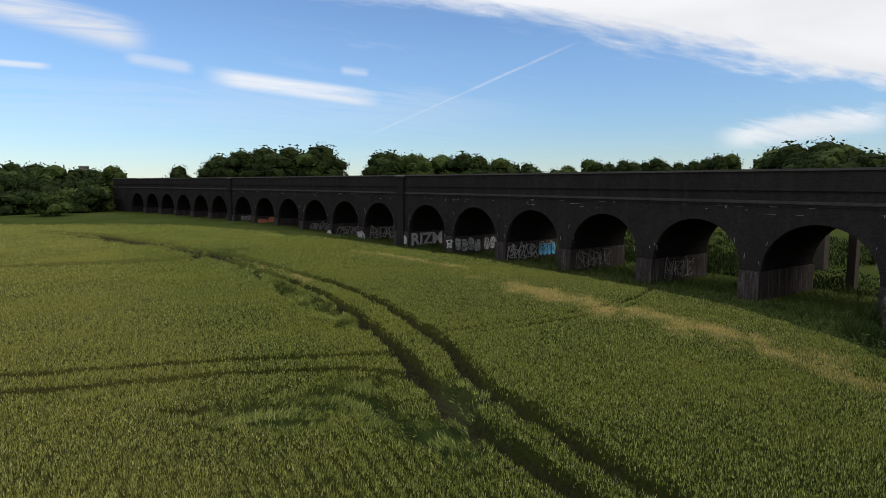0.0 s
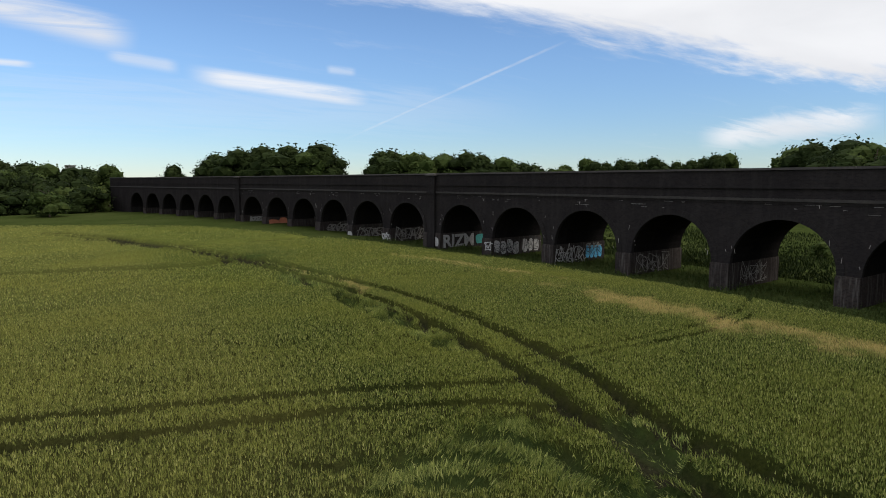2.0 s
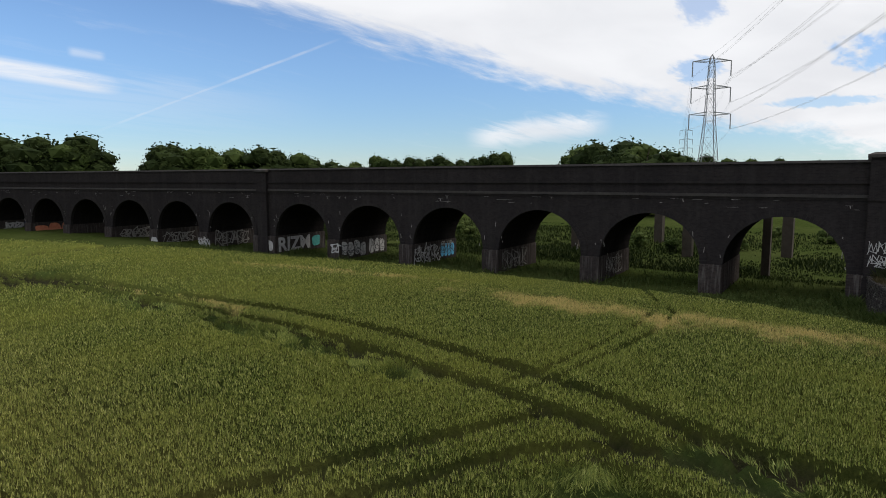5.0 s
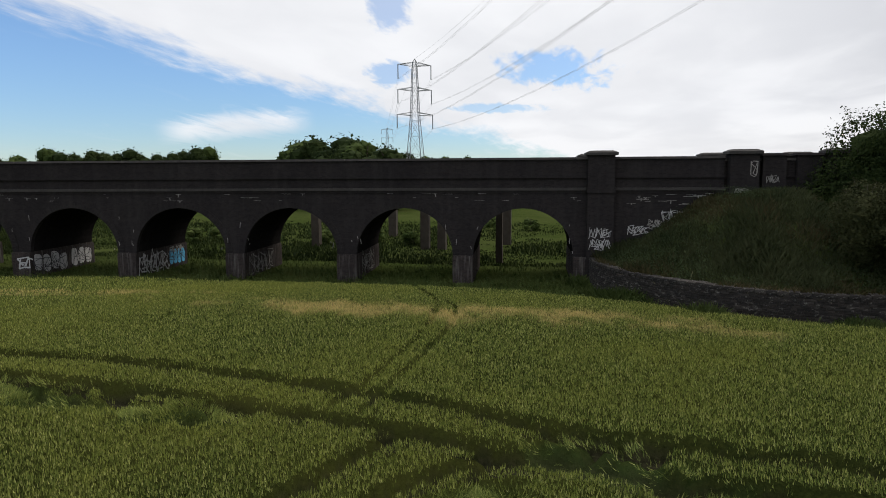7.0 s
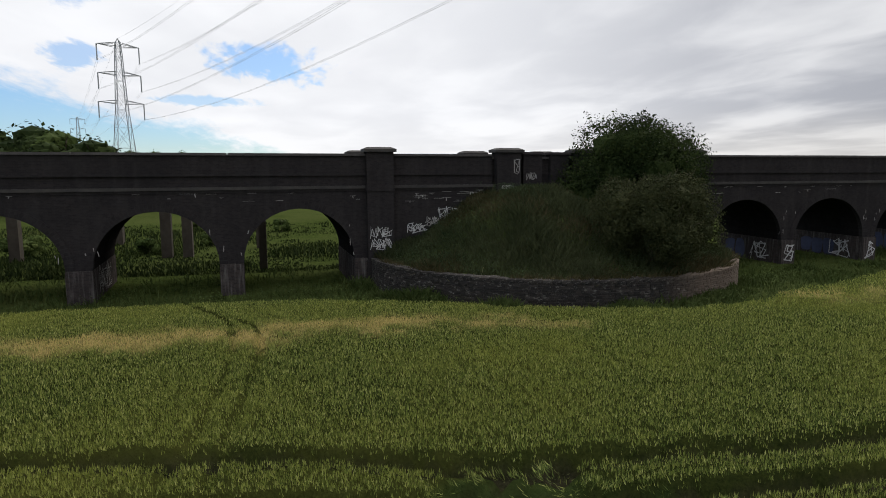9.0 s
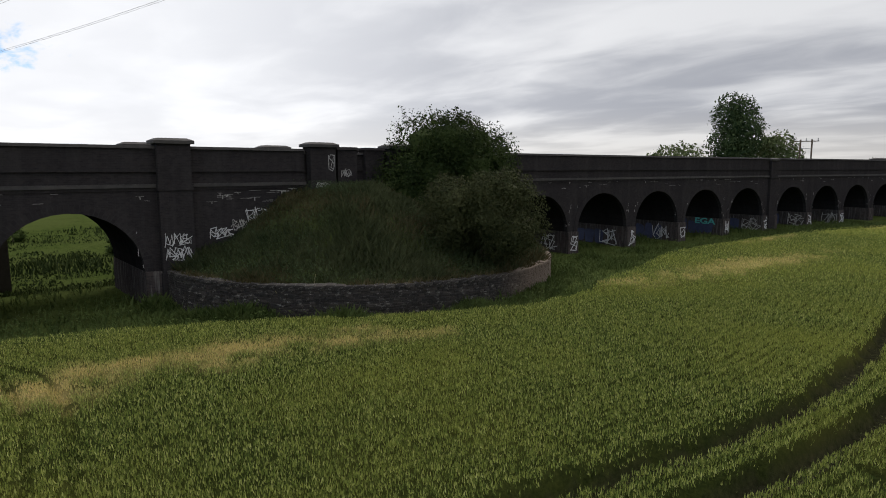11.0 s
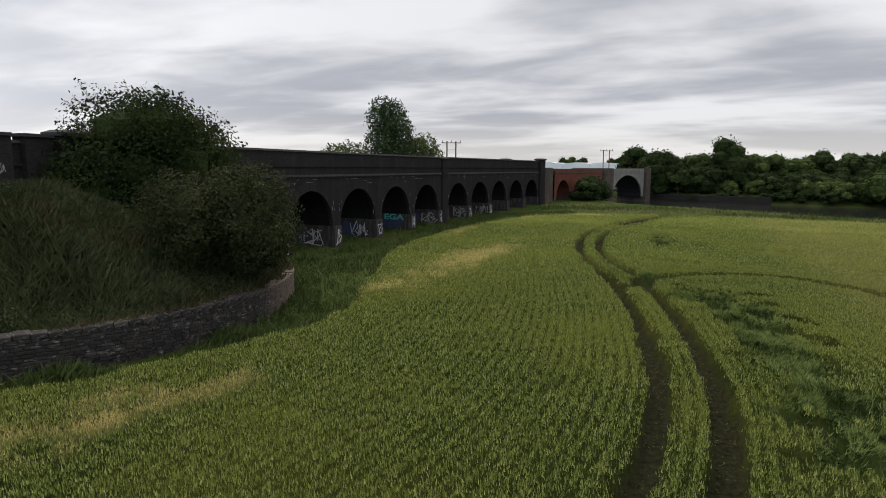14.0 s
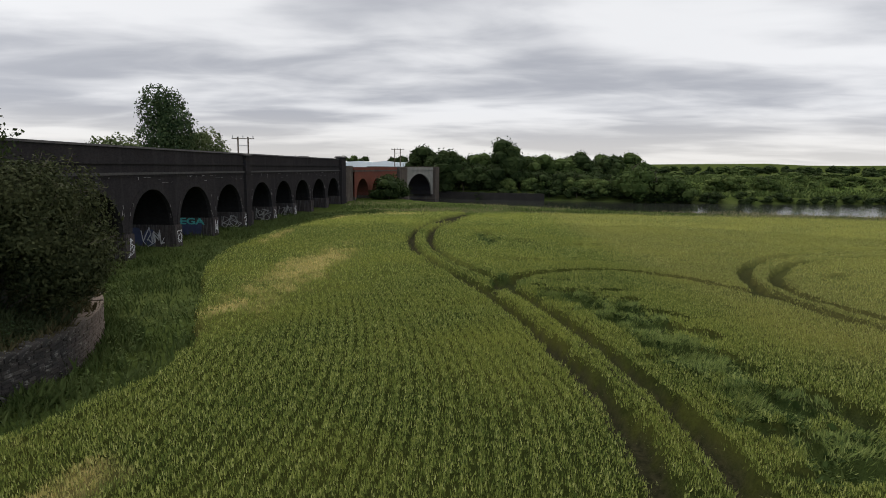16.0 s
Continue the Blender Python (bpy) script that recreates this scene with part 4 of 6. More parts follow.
def pilaster(s0, s1, top, front=-0.42, capped=True, rear=True):
    w = Shell()
    w.block(s0 - 0.06, s1 + 0.06, front - 0.06, 0.3, FOOT, 1.6)
    w.block(s0, s1, front, 0.3, 1.6, CORNICE)
    w.block(s0 - 0.06, s1 + 0.06, front - 0.08, 0.3, CORNICE, CORNICE + 0.34)
    w.block(s0, s1, front, 0.62, CORNICE + 0.34, top)
    ob = part("pilaster", w.mesh("pilaster", BRICK), viaduct)
    c = Shell()
    c.block(s0 - 0.17, s1 + 0.17, front - 0.17, 0.80, top, top + 0.17)
    c.block(s0 - 0.17, s1 + 0.17, front - 0.17, 0.80, top + 0.17, top + 0.30, 1, 0.30)
    part("cap", c.mesh("cap", COPING), ob)
    if rear:
        r = Shell()
        r.block(s0, s1, DEPTH - 0.62, DEPTH + 0.42, FOOT, top)
        ob = part("pilaster", r.mesh("pilaster", BRICK), viaduct)
        c = Shell()
        c.block(s0 - 0.17, s1 + 0.17, DEPTH - 0.80, DEPTH + 0.6, top, top + 0.17)
        c.block(s0 - 0.17, s1 + 0.17, DEPTH - 0.80, DEPTH + 0.6, top + 0.17, top + 0.30, 1, 0.30)
        part("cap", c.mesh("cap", COPING), ob)


crowns = {k: FIRST + (k - 1) * PITCH + EXTRA * ((k - 1) // 6) for k in range(1, 19)}
crowns.update({k: -13.9 + k * PITCH_SOUTH - (1.8 if k <= -5 else 0.0) for k in range(0, -10, -1)})
line_of = sorted(crowns)
NORTH_END, SOUTH_END = 176.0, crowns[-9] - HALF - 2.2
for k in line_of:
    c = crowns[k]
    left = (crowns[k - 1] + c) / 2 if k - 1 in crowns else SOUTH_END
    right = (c + crowns[k + 1]) / 2 if k + 1 in crowns else crowns[18] + HALF + 1.4
    if k == 1:
        left = 15.55
    if k == 0:
        right = -9.45
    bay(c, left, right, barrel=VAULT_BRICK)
    courses(left, right)
    if k in (0, 18):
        continue
    far_edge = crowns[k + 1] - HALF
    pier(c + HALF, far_edge)
    if k in (6, 12, -5):
        mid_ = (c + HALF + far_edge) / 2
        pilaster(mid_ - 0.62, mid_ + 0.62, 8.07, -0.30, True, False)
pier(15.3, FIRST - HALF)
pier(crowns[0] + HALF, -9.2)
pier(SOUTH_END, crowns[-9] - HALF)
tail = Shell()
tail.block(crowns[18] + HALF, NORTH_END, 0.0, DEPTH, FOOT, SPRING, 2)
tail.block(crowns[18] + HALF + 1.4, NORTH_END, 0.0, DEPTH, SPRING, CORNICE, 2)
part("abutment", tail.mesh("abutment", BRICK), viaduct)
courses(crowns[18] + HALF + 1.4, NORTH_END)

# the solid stretch behind the round bank
solid = Shell()
solid.block(-9.45, 15.55, 0, DEPTH, FOOT, CORNICE, 10)
part("abutment", solid.mesh("abutment", BRICK), viaduct)
for a, b in ((7.0, 15.55), (-9.45, -0.9)):
    courses(a, b)
courses(-0.9, 7.0, 0.25, 8.05)
pilaster(13.88, 15.60, 8.48)
pilaster(5.05, 6.78, 8.48)
pilaster(-9.50, -7.80, 8.48)
pilaster(-0.70, 1.00, 8.48)
for a, b in ((3.35, 4.75), (1.3, 2.7)):
    w = Shell()
    w.block(a, b, -0.12, 0.7, CORNICE, 8.36)
    w.block(a - 0.12, b + 0.12, -0.24, 0.8, 8.36, 8.52, 1, 0.1)
    part("parapet_pier", w.mesh("parapet_pier", BRICK), viaduct)
# the end block before the river spans
pilaster(-94.2, -91.6, 8.5, -0.5)
end = Shell()
end.block(-101.5, -91.5, 0.3, DEPTH, FOOT - 2, 7.1, 4)
part("end_block", end.mesh("end_block", STONE), viaduct)

# ---- the river spans ----
spans = thing("river_bridge", "red brick and pale stone arch bridge over the river", "bridge", kind="structure")
for i, c in enumerate((-107.2, -118.6, -130.0)):
    bay(c, c - 5.7, c + 5.7, RED_BRICK, 4.4, 1.0, 4.6, 6.0, DEPTH, spans)
    w = Shell()
    w.block(c + 4.4, c + 5.7, 0, DEPTH, -4, 1.0)
    w.block(c - 5.7, c - 4.4, 0, DEPTH, -4, 1.0)
    part("pier", w.mesh("pier", STONE), spans)
w = Shell()
w.block(-136.0, -101.5, -0.12, DEPTH + 0.12, 6.0, 6.3, 6)
part("string_course", w.mesh("string_course", STONE), spans)
w = Shell()
w.block(-136.0, -101.5, 0.0, 0.4, 6.3, 6.9, 6)
part("parapet", w.mesh("parapet", RED_BRICK), spans)
w = Shell()
w.block(-143.0, -136.0, -0.8, DEPTH + 0.8, -4, 6.7, 2)
w.block(-143.4, -135.6, -1.2, DEPTH + 1.2, -4, 0.6, 2)
part("river_pier", w.mesh("river_pier", STONE), spans)
w = Shell()
w.block(-142.8, -136.2, -0.95, DEPTH + 0.95, 6.7, 7.1, 2, 0.1)
part("cap", w.mesh("cap", STONE), spans)
# dark brick barrel under the pale arch: the opening's shade put into colour
bay(-158.3, -173.6, -143.0, WHITE_STONE, 13.8, -1.2, 5.2, 6.1, DEPTH, spans, BRICK)
w = Shell()
w.block(-173.6, -143.0, -0.15, DEPTH + 0.15, 6.1, 6.4, 6)
w.block(-173.6, -143.0, 0.0, 0.35, 6.4, 7.0, 6)
part("parapet", w.mesh("parapet", WHITE_STONE), spans)
w = Shell()
w.block(-178.0, -173.6, -0.8, DEPTH + 0.8, -4, 7.2, 2)
part("abutment", w.mesh("abutment", STONE), spans)
w = Shell()
w.block(-173.6, -143.0, 7.5, 8.5, 0.2, 1.2, 4)
part("pipe_bridge", w.mesh("pipe_bridge", STEEL), spans)

# the wall along the far bank
bank_wall = thing("river_wall", "dark stone retaining wall along the far river bank", "wall", kind="structure")
rf = [(22, -182), (4, -172), (-12, -168)]
v, f = [], []
for x, y in rf:
    v += [(x, y + 0.4, -4), (x, y + 0.2, -0.6), (x, y - 0.5, -0.6), (x, y - 0.5, -4)]
for i in range(len(rf) - 1):
    for j in range(3):
        f.append((4 * i + j, 4 * i + 4 + j, 4 * i + 5 + j, 4 * i + 1 + j))
part("wall_face", mesh_of("wall_face", v, f, plain("wet_river_stone", (0.006, 0.0055, 0.005), (0.018, 0.016, 0.013), 0.6, 0.9)), bank_wall)


# ---- round bank with its stone wall ----
MX, MY, MR = 39.5, 3.0, 12.4


def mound_z(x, y):
    r = np.hypot(x - MX, y - MY) / MR
    rise = np.clip((0.96 - r) / 0.62, 0, 1)
    rise = 0.5 * rise + 0.5 * rise * rise * (3 - 2 * rise)
    return 1.55 + 4.2 * rise * (1 - 0.42 * smooth01(4.5 - np.asarray(y, dtype=float), 0, 6)) + 0.25 * (vnoise(x, y, 0.7) - 0.5)


mound = thing("grass_mound", "round weedy earth bank heaped against the viaduct", "bank", kind="structure")
v, f = [], []
RINGS, SPOKES = 22, 48
for i in range(RINGS + 1):
    for j in range(SPOKES + 1):
        r, a = (MR - 0.3) * i / RINGS, math.pi / 2 + math.pi * j / SPOKES
        x, y = MX + 0.1 + r * math.cos(a), MY + r * math.sin(a)
        v.append((x, y, float(mound_z(x, y))))
for i in range(RINGS):
    for j in range(SPOKES):
        p = i * (SPOKES + 1) + j
        f.append((p, p + SPOKES + 1, p + SPOKES + 2, p + 1))
part("earth", mesh_of("earth", v, f, GRASS, smooth=True), mound)
n = 60000
a, r = rng.uniform(math.pi / 2, 3 * math.pi / 2, n), (MR - 0.45) * np.sqrt(rng.rand(n))
x, y = MX + r * np.cos(a), MY + r * np.sin(a)
dry = vnoise(x, y, 0.5) * 0.6 + 0.4 * rng.rand(n) > 0.67
z = mound_z(x, y)
blades(rng, "weeds", x[~dry], y[~dry], z[~dry], 0.22 + 0.6 * vnoise(x[~dry], y[~dry], 0.6) ** 1.5, 0.022, MOUND_WEED, mound, 0.6)
blades(rng, "dry_grass", x[dry], y[dry], z[dry], 0.25 + 0.5 * vnoise(x[dry], y[dry], 0.6), 0.02, BROWN_GRASS, mound, 0.5)


def leaf_tufts(rng, name, x, y, z, height, size, mat, parent, per=7):
    """Broad-leaved weeds: each a stack of small drooping leaves up a stem."""
    out = []
    for k in range(per):
        t = (k + rng.rand(len(x))) / per
        mid_ = np.stack([x + rng.normal(0, 0.05, len(x)), y + rng.normal(0, 0.05, len(x)), z + height * t], -1)
        q = rng.uniform(0, 2 * math.pi, len(x))
        sz = (size * rng.uniform(0.6, 1.4, len(x)) * (1.15 - 0.5 * t))[:, None]
        u = np.stack([np.cos(q), np.sin(q), rng.uniform(-0.7, 0.2, len(x))], -1) * sz
        w = np.stack([-np.sin(q), np.cos(q), rng.uniform(-0.3, 0.3, len(x))], -1) * sz * 0.45
        out.append(np.stack([mid_, mid_ + 0.6 * u + w, mid_ + 1.3 * u, mid_ + 0.6 * u - w], 1))
    return part(name, many(name, np.concatenate(out), 4, mat), parent)


n = 9000
a, r = rng.uniform(math.pi / 2, 3 * math.pi / 2, n), (MR - 0.6) * np.sqrt(rng.rand(n))
x, y = MX + r * np.cos(a), MY + r * np.sin(a)
ok = vnoise(x, y, 0.35) + 0.35 * rng.rand(n) + 0.03 * (y - 3) > 0.62
x, y = x[ok], y[ok]
leaf_tufts(rng, "nettles", x, y, mound_z(x, y), 0.35 + 0.75 * vnoise(x, y, 0.5), 0.062, NETTLE, mound)
n = 16000
x, y = rng.uniform(23.5, 39, n), rng.uniform(-72, 75, n)
ok = ~inside(x, y, FIELD) & (np.hypot(x - 39.6, y - 3) > 13.1) & (vnoise(x + 5, y, 0.32) + 0.3 * rng.rand(n) > 0.66)
x, y = x[ok], y[ok]
leaf_tufts(rng, "broad_weeds", x, y, soil_z(x, y), 0.20 + 0.55 * vnoise(x, y, 0.4), 0.10, LEAF_SCRUB, margin, 5)
n = 9000
a, r = rng.uniform(math.pi / 2 + 0.05, 1.5 * math.pi - 0.05, n), MR + 0.1 + 1.3 * rng.rand(n) ** 1.6
x, y = MX + r * np.cos(a), MY + r * np.sin(a)
ok = vnoise(x, y, 0.5) + 0.4 * rng.rand(n) > 0.5
x, y = x[ok], y[ok]
blades(rng, "wall_foot_weeds", x, y, soil_z(x, y), 0.15 + 0.75 * vnoise(x, y, 0.5) ** 2, 0.026, WEED, margin, 0.5)
n = 5000
a, r = rng.uniform(math.pi / 2 + 0.05, 1.5 * math.pi - 0.05, n), MR - 0.55 + 0.45 * rng.rand(n)
x, y = MX + r * np.cos(a), MY + r * np.sin(a)
ok = vnoise(x, y, 0.7) + 0.3 * rng.rand(n) > 0.6
blades(rng, "overhanging_weeds", x[ok], y[ok], np.full(ok.sum(), 1.62), 0.40, 0.022, BROWN_GRASS, mound, 0.9)


# ---- trees ----
def leaf_cloud(rng, blob_list, count, size):
    """Leaves on the outside of a heap of uneven blobs."""
    weight = np.array([b[3] ** 2 for b in blob_list])
    pick = rng.choice(len(blob_list), count, p=weight / weight.sum())
    b = np.array(blob_list)[pick]
    d = rng.normal(0, 1, (count, 3))
    d /= np.linalg.norm(d, axis=1)[:, None]
    rad = b[:, 3] * (0.72 + 0.31 * rng.rand(count) ** 1.2) * (0.86 + 0.28 * vnoise(d[:, 0] * 3 + pick, d[:, 1] * 3 + d[:, 2] * 5, 1.3))
    p = b[:, :3] + d * rad[:, None] * np.array([1, 1, 0.86])
    u = rng.normal(0, 1, (count, 3))
    u = u - d * (u * d).sum(1)[:, None] * 0.55
    u /= np.linalg.norm(u, axis=1)[:, None]
    w = np.cross(u, d + rng.normal(0, 0.6, (count, 3)))
    w /= np.linalg.norm(w, axis=1)[:, None]
    s = (size * rng.uniform(0.6, 1.4, count))[:, None]
    return np.stack([p - u * s, p + w * s * 0.55, p + u * s, p - w * s * 0.55], 1)


def lumps(rng, blob_list, share, mat):
    """Rough dark masses inside a crown that close it against the sky."""
    bm = bmesh.new()
    for x_, y_, z_, q in blob_list:
        made = bmesh.ops.create_icosphere(bm, subdivisions=1, radius=q * share)["verts"]
        for v_ in made:
            v_.co = Vector((x_, y_, z_)) + Vector((v_.co.x, v_.co.y, v_.co.z * 0.86)) * rng.uniform(0.8, 1.15)
    me = bpy.data.meshes.new("inner_foliage")
    bm.to_mesh(me)
    bm.free()
    me.materials.append(mat)
    return me


def limbs(rng, height, trunk_r, crown_base, spread, count):
    """A tapered, slightly crooked trunk and rising limbs."""
    v, f = [], []

    def tube(path, r0, r1, sides=7):
        k = len(v)
        for i, p in enumerate(path):
            r = r0 + (r1 - r0) * i / (len(path) - 1)
            for j in range(sides):
                q = 2 * math.pi * j / sides
                v.append((p[0] + r * math.cos(q), p[1] + r * math.sin(q), p[2]))
        for i in range(len(path) - 1):
            for j in range(sides):
                a, b = k + i * sides + j, k + i * sides + (j + 1) % sides
                f.append((a, b, b + sides, a + sides))
    path, x, y = [], 0.0, 0.0
    for i in range(7):
        path.append((x, y, -0.3 + (height * 0.82 + 0.3) * i / 6))
        x, y = x + rng.normal(0, 0.02) * height, y + rng.normal(0, 0.02) * height
    tube(path, trunk_r, trunk_r * 0.2)
    for i in range(count):
        z = crown_base + (height * 0.75 - crown_base) * i / max(1, count - 1)
        q = rng.uniform(0, 2 * math.pi)
        ln = spread * rng.uniform(0.35, 0.62)
        t = min(5, max(0, int(6 * z / (height * 0.82))))
        ox, oy = path[t][0], path[t][1]
        tube([(ox, oy, z), (ox + 0.5 * ln * math.cos(q), oy + 0.5 * ln * math.sin(q), z + 0.3 * ln), (ox + ln * math.cos(q), oy + ln * math.sin(q), z + 0.42 * ln)], trunk_r * 0.42, trunk_r * 0.08, 5)
    return v, f


def make_tree(name, label, category, seed, height, radius, leaves, size, mat, low=0.25, shape="round", group="", at=None, blobs_n=14, shoots=0, core=0.0):
    r = np.random.RandomState(seed)
    blob_list = []
    for i in range(blobs_n):
        if shape == "poplar":
            t = (i + 0.5) / blobs_n
            prof = 0.45 + 0.55 * math.sin(math.pi * min(1, 0.15 + 0.75 * t))
            q = r.uniform(0, 2 * math.pi)
            blob_list.append((radius * 0.36 * prof * math.cos(q), radius * 0.36 * prof * math.sin(q), height * (low + (0.95 - low) * t), radius * 0.66 * prof))
        else:
            q, e = r.uniform(0, 2 * math.pi), r.uniform(-0.55, 0.95)
            c = math.sqrt(max(0, 1 - e * e))
            k = r.uniform(0.35, 0.68)
            mz = height * (1 + low) / 2
            hz = height * (1 - low) / 2
            blob_list.append((radius * k * c * math.cos(q), radius * k * c * math.sin(q), mz + hz * 0.66 * e, min(radius, hz) * r.uniform(0.34, 0.56)))
    ob = thing(name, label, category, group=group, at=at)
    v, f = limbs(r, height, 0.035 * height * 0.55 + 0.05, height * max(low, 0.12), radius, 5)
    part("trunk", mesh_of("trunk", v, f, BARK, smooth=True), ob)
    cloud = leaf_cloud(r, blob_list, leaves, size)
    twigs = []
    for i in range(shoots):
        b = blob_list[r.randint(len(blob_list))]
        d = Vector((r.normal(), r.normal(), abs(r.normal()) + 0.25)).normalized()
        a0 = Vector(b[:3]) + d * b[3] * 0.7
        a1 = a0 + d * b[3] * r.uniform(0.22, 0.42) + Vector((r.normal() * 0.2, r.normal() * 0.2, 0.05))
        twigs.append((a0, a1))
        q = np.array(a0)[None] + (np.array(a1 - a0)[None]) * r.rand(26, 1) + r.normal(0, 0.09, (26, 3))
        u, w = r.normal(0, 1, (26, 3)) * size * 0.6, r.normal(0, 1, (26, 3)) * size * 0.4
        cloud = np.concatenate([cloud, np.stack([q - u, q + w, q + u, q - w], 1)])
    part("crown", many("crown", cloud, 4, mat), ob)
    if core:
        part("inner_foliage", lumps(r, blob_list, core, mat), ob)
    if twigs:
        tagged(part("brushwood", rods("brushwood", twigs, 0.010, BARK, 3), ob), kind="stuff")
    return ob


def put(proto, x, y, scale, turn, tall=1.0, z=None):
    zz = float(soil_z(x, y)) if z is None else z
    m = pose(x, y, zz, 0, 0, turn)
    ob = copy_thing(proto, m)
    ob.scale = (scale, scale, scale * tall)
    return ob


PROTO = [make_tree("broadleaf_tree", "dark green broadleaf tree in a distant wood", "tree", 21 + i, 15, 6.2 + 0.5 * i, 2000, 0.34, (LEAF_DARK, LEAF_DARK, LEAF_MID)[i], -0.22, group="distant trees", core=0.78, blobs_n=22) for i in range(3)]
SHRUB = [make_tree("shrub", "rounded green riverside shrub", "shrub", 41 + i, 6, 4.2, 900, 0.26, (LEAF_MID, LEAF_SCRUB, LEAF_SCRUB)[i], -0.40, group="riverside shrubs", core=0.66) for i in range(3)]


DARK_SHRUB = [make_tree("shrub", "rounded dark green shrub", "shrub", 46 + i, 6, 4.2, 900, 0.26, LEAF_DARK, -0.40, group="dark shrubs", core=0.66) for i in range(2)]


def row_of(protos, a, b, count, h0, h1, base_h, seed, spread=4.0, wide=1.0):
    """Trees in an uneven row between two places."""
    r = np.random.RandomState(seed)
    for i in range(count):
        t = (i + 0.5 + r.uniform(-0.3, 0.3)) / count
        x, y = a[0] + (b[0] - a[0]) * t + r.normal(0, spread), a[1] + (b[1] - a[1]) * t + r.normal(0, spread)
        h = (h0 + (h1 - h0) * t) * r.uniform(0.94, 1.16)
        s = h / base_h
        put(protos[r.randint(len(protos))], x, y, s * wide, r.uniform(0, 360), 1 / wide)


row_of(PROTO, (49, 233), (80, 206), 11, 19.2, 18.8, 15, 1, 2.5, 1.3)
row_of(PROTO, (93, 192), (140, 168), 13, 18.8, 13.6, 15, 2, 2.5, 1.25)
row_of(PROTO, (232, 269), (318, 192), 16, 18.0, 21.0, 15, 3, 8)
row_of(PROTO, (196, 262), (236, 248), 7, 13.5, 15.5, 15, 31, 5)
row_of(PROTO, (330, 175), (380, 60), 12, 19.0, 18.0, 15, 33, 8)
row_of(PROTO, (125, 73), (108, 51), 9, 14.6, 13.4, 15, 4, 1.2, 1.2)
row_of(PROTO, (-60, 262), (12, 205), 11, 14.5, 12.5, 15, 5, 6, 1.2)
row_of(DARK_SHRUB, (-46, 200), (9, 184), 16, 8.0, 9.0, 6, 6, 2.5, 1.1)
row_of(PROTO, (-30, 215), (14, 200), 8, 11.5, 12.0, 15, 36, 3, 1.3)
row_of(SHRUB, (2, 176), (9, 172), 3, 5.5, 6.5, 6, 37, 1.0)
put(SHRUB[0], -1, 156, 1.25, 20, 0.85)
row_of(DARK_SHRUB, (-56, 182), (4, 170), 16, 4.5, 6.0, 6, 46, 2.5, 1.35)
put(PROTO[2], 13, 190, 0.85, 80)
row_of(PROTO, (19, -190), (-42, -200), 17, 13.5, 10.5, 15, 7, 3, 1.15)
row_of(PROTO, (26, -206), (-58, -222), 16, 14.0, 10.5, 15, 27, 4, 1.15)
row_of(DARK_SHRUB, (22, -186), (-36, -176), 15, 8.5, 6.0, 6, 61, 1.6, 1.15)
put(PROTO[1], -2, -184, 1.22, 40), put(PROTO[0], 15, -188, 0.95, 140), put(PROTO[2], 7, -192, 0.9, 10), put(PROTO[0], 22, -192, 0.8, 90)
row_of(SHRUB, (2, -178), (-44, -170), 14, 4.0, 5.5, 6, 8, 1.6)
row_of(DARK_SHRUB, (10, -176), (-64, -162.5), 24, 2.4, 3.4, 6, 28, 0.7, 1.5)
row_of(PROTO, (-100, -700), (-800, -900), 26, 9, 10, 15, 64, 25, 1.8)
put(SHRUB[0], -38, -168, 1.95, 10), put(SHRUB[0], -45, -166, 1.85, 120, 0.95), put(SHRUB[0], -52, -165, 1.5, 200, 0.9)
row_of(DARK_SHRUB, (-64, -163), (-170, -176), 30, 2.0, 2.2, 6, 9, 1.0, 1.6)
row_of(SHRUB, (-70, -188), (-90, -192), 6, 4.5, 4.8, 6, 49, 2, 1.2)
row_of(SHRUB, (-100, -200), (-190, -225), 12, 3.5, 3.8, 6, 50, 6, 1.2)
row_of(SHRUB, (-58, -182), (-190, -205), 18, 1.8, 2.0, 6, 62, 5, 1.9)
row_of(SHRUB, (-60, -225), (-230, -262), 20, 2.4, 2.6, 6, 19, 9, 2.0)
row_of(SHRUB, (-70, -300), (-330, -370), 22, 3.0, 3.4, 6, 29, 14, 2.2)
row_of(DARK_SHRUB, (-100, -420), (-420, -520), 20, 4.0, 4.0, 6, 63, 16, 2.4)
row_of(PROTO, (-120, -470), (-720, -640), 30, 7.5, 8.0, 15, 65, 14, 2.0)
put(SHRUB[1], -72, -94, 1.0, 30)
row_of(PROTO, (34, -200), (84, -172), 10, 9.5, 9.0, 15, 51, 2.5, 1.3)
row_of(SHRUB, (36, -186), (62, -178), 7, 5.0, 5.0, 6, 52, 1.0, 1.2)
row_of(DARK_SHRUB, (30, -106), (28, -120), 5, 5.0, 4.6, 6, 10, 0.8, 1.1)
row_of(PROTO, (140, -640), (-60, -660), 18, 19, 19, 15, 12, 10)
row_of(PROTO, (-120, -520), (-420, -620), 20, 8, 8, 15, 13, 20)
row_of(PROTO, (-260, 420), (60, 460), 14, 12, 13, 15, 14, 12)
row_of(SHRUB, (66, 70), (66, 8), 16, 1.6, 1.9, 6, 15, 6)
make_tree("willow_tree", "pale green willow behind the viaduct", "tree", 91, 12.8, 7.6, 4200, 0.30, LEAF_PALE, 0.05, at=pose(71, -79, float(soil_z(71, -79))), group="willows")
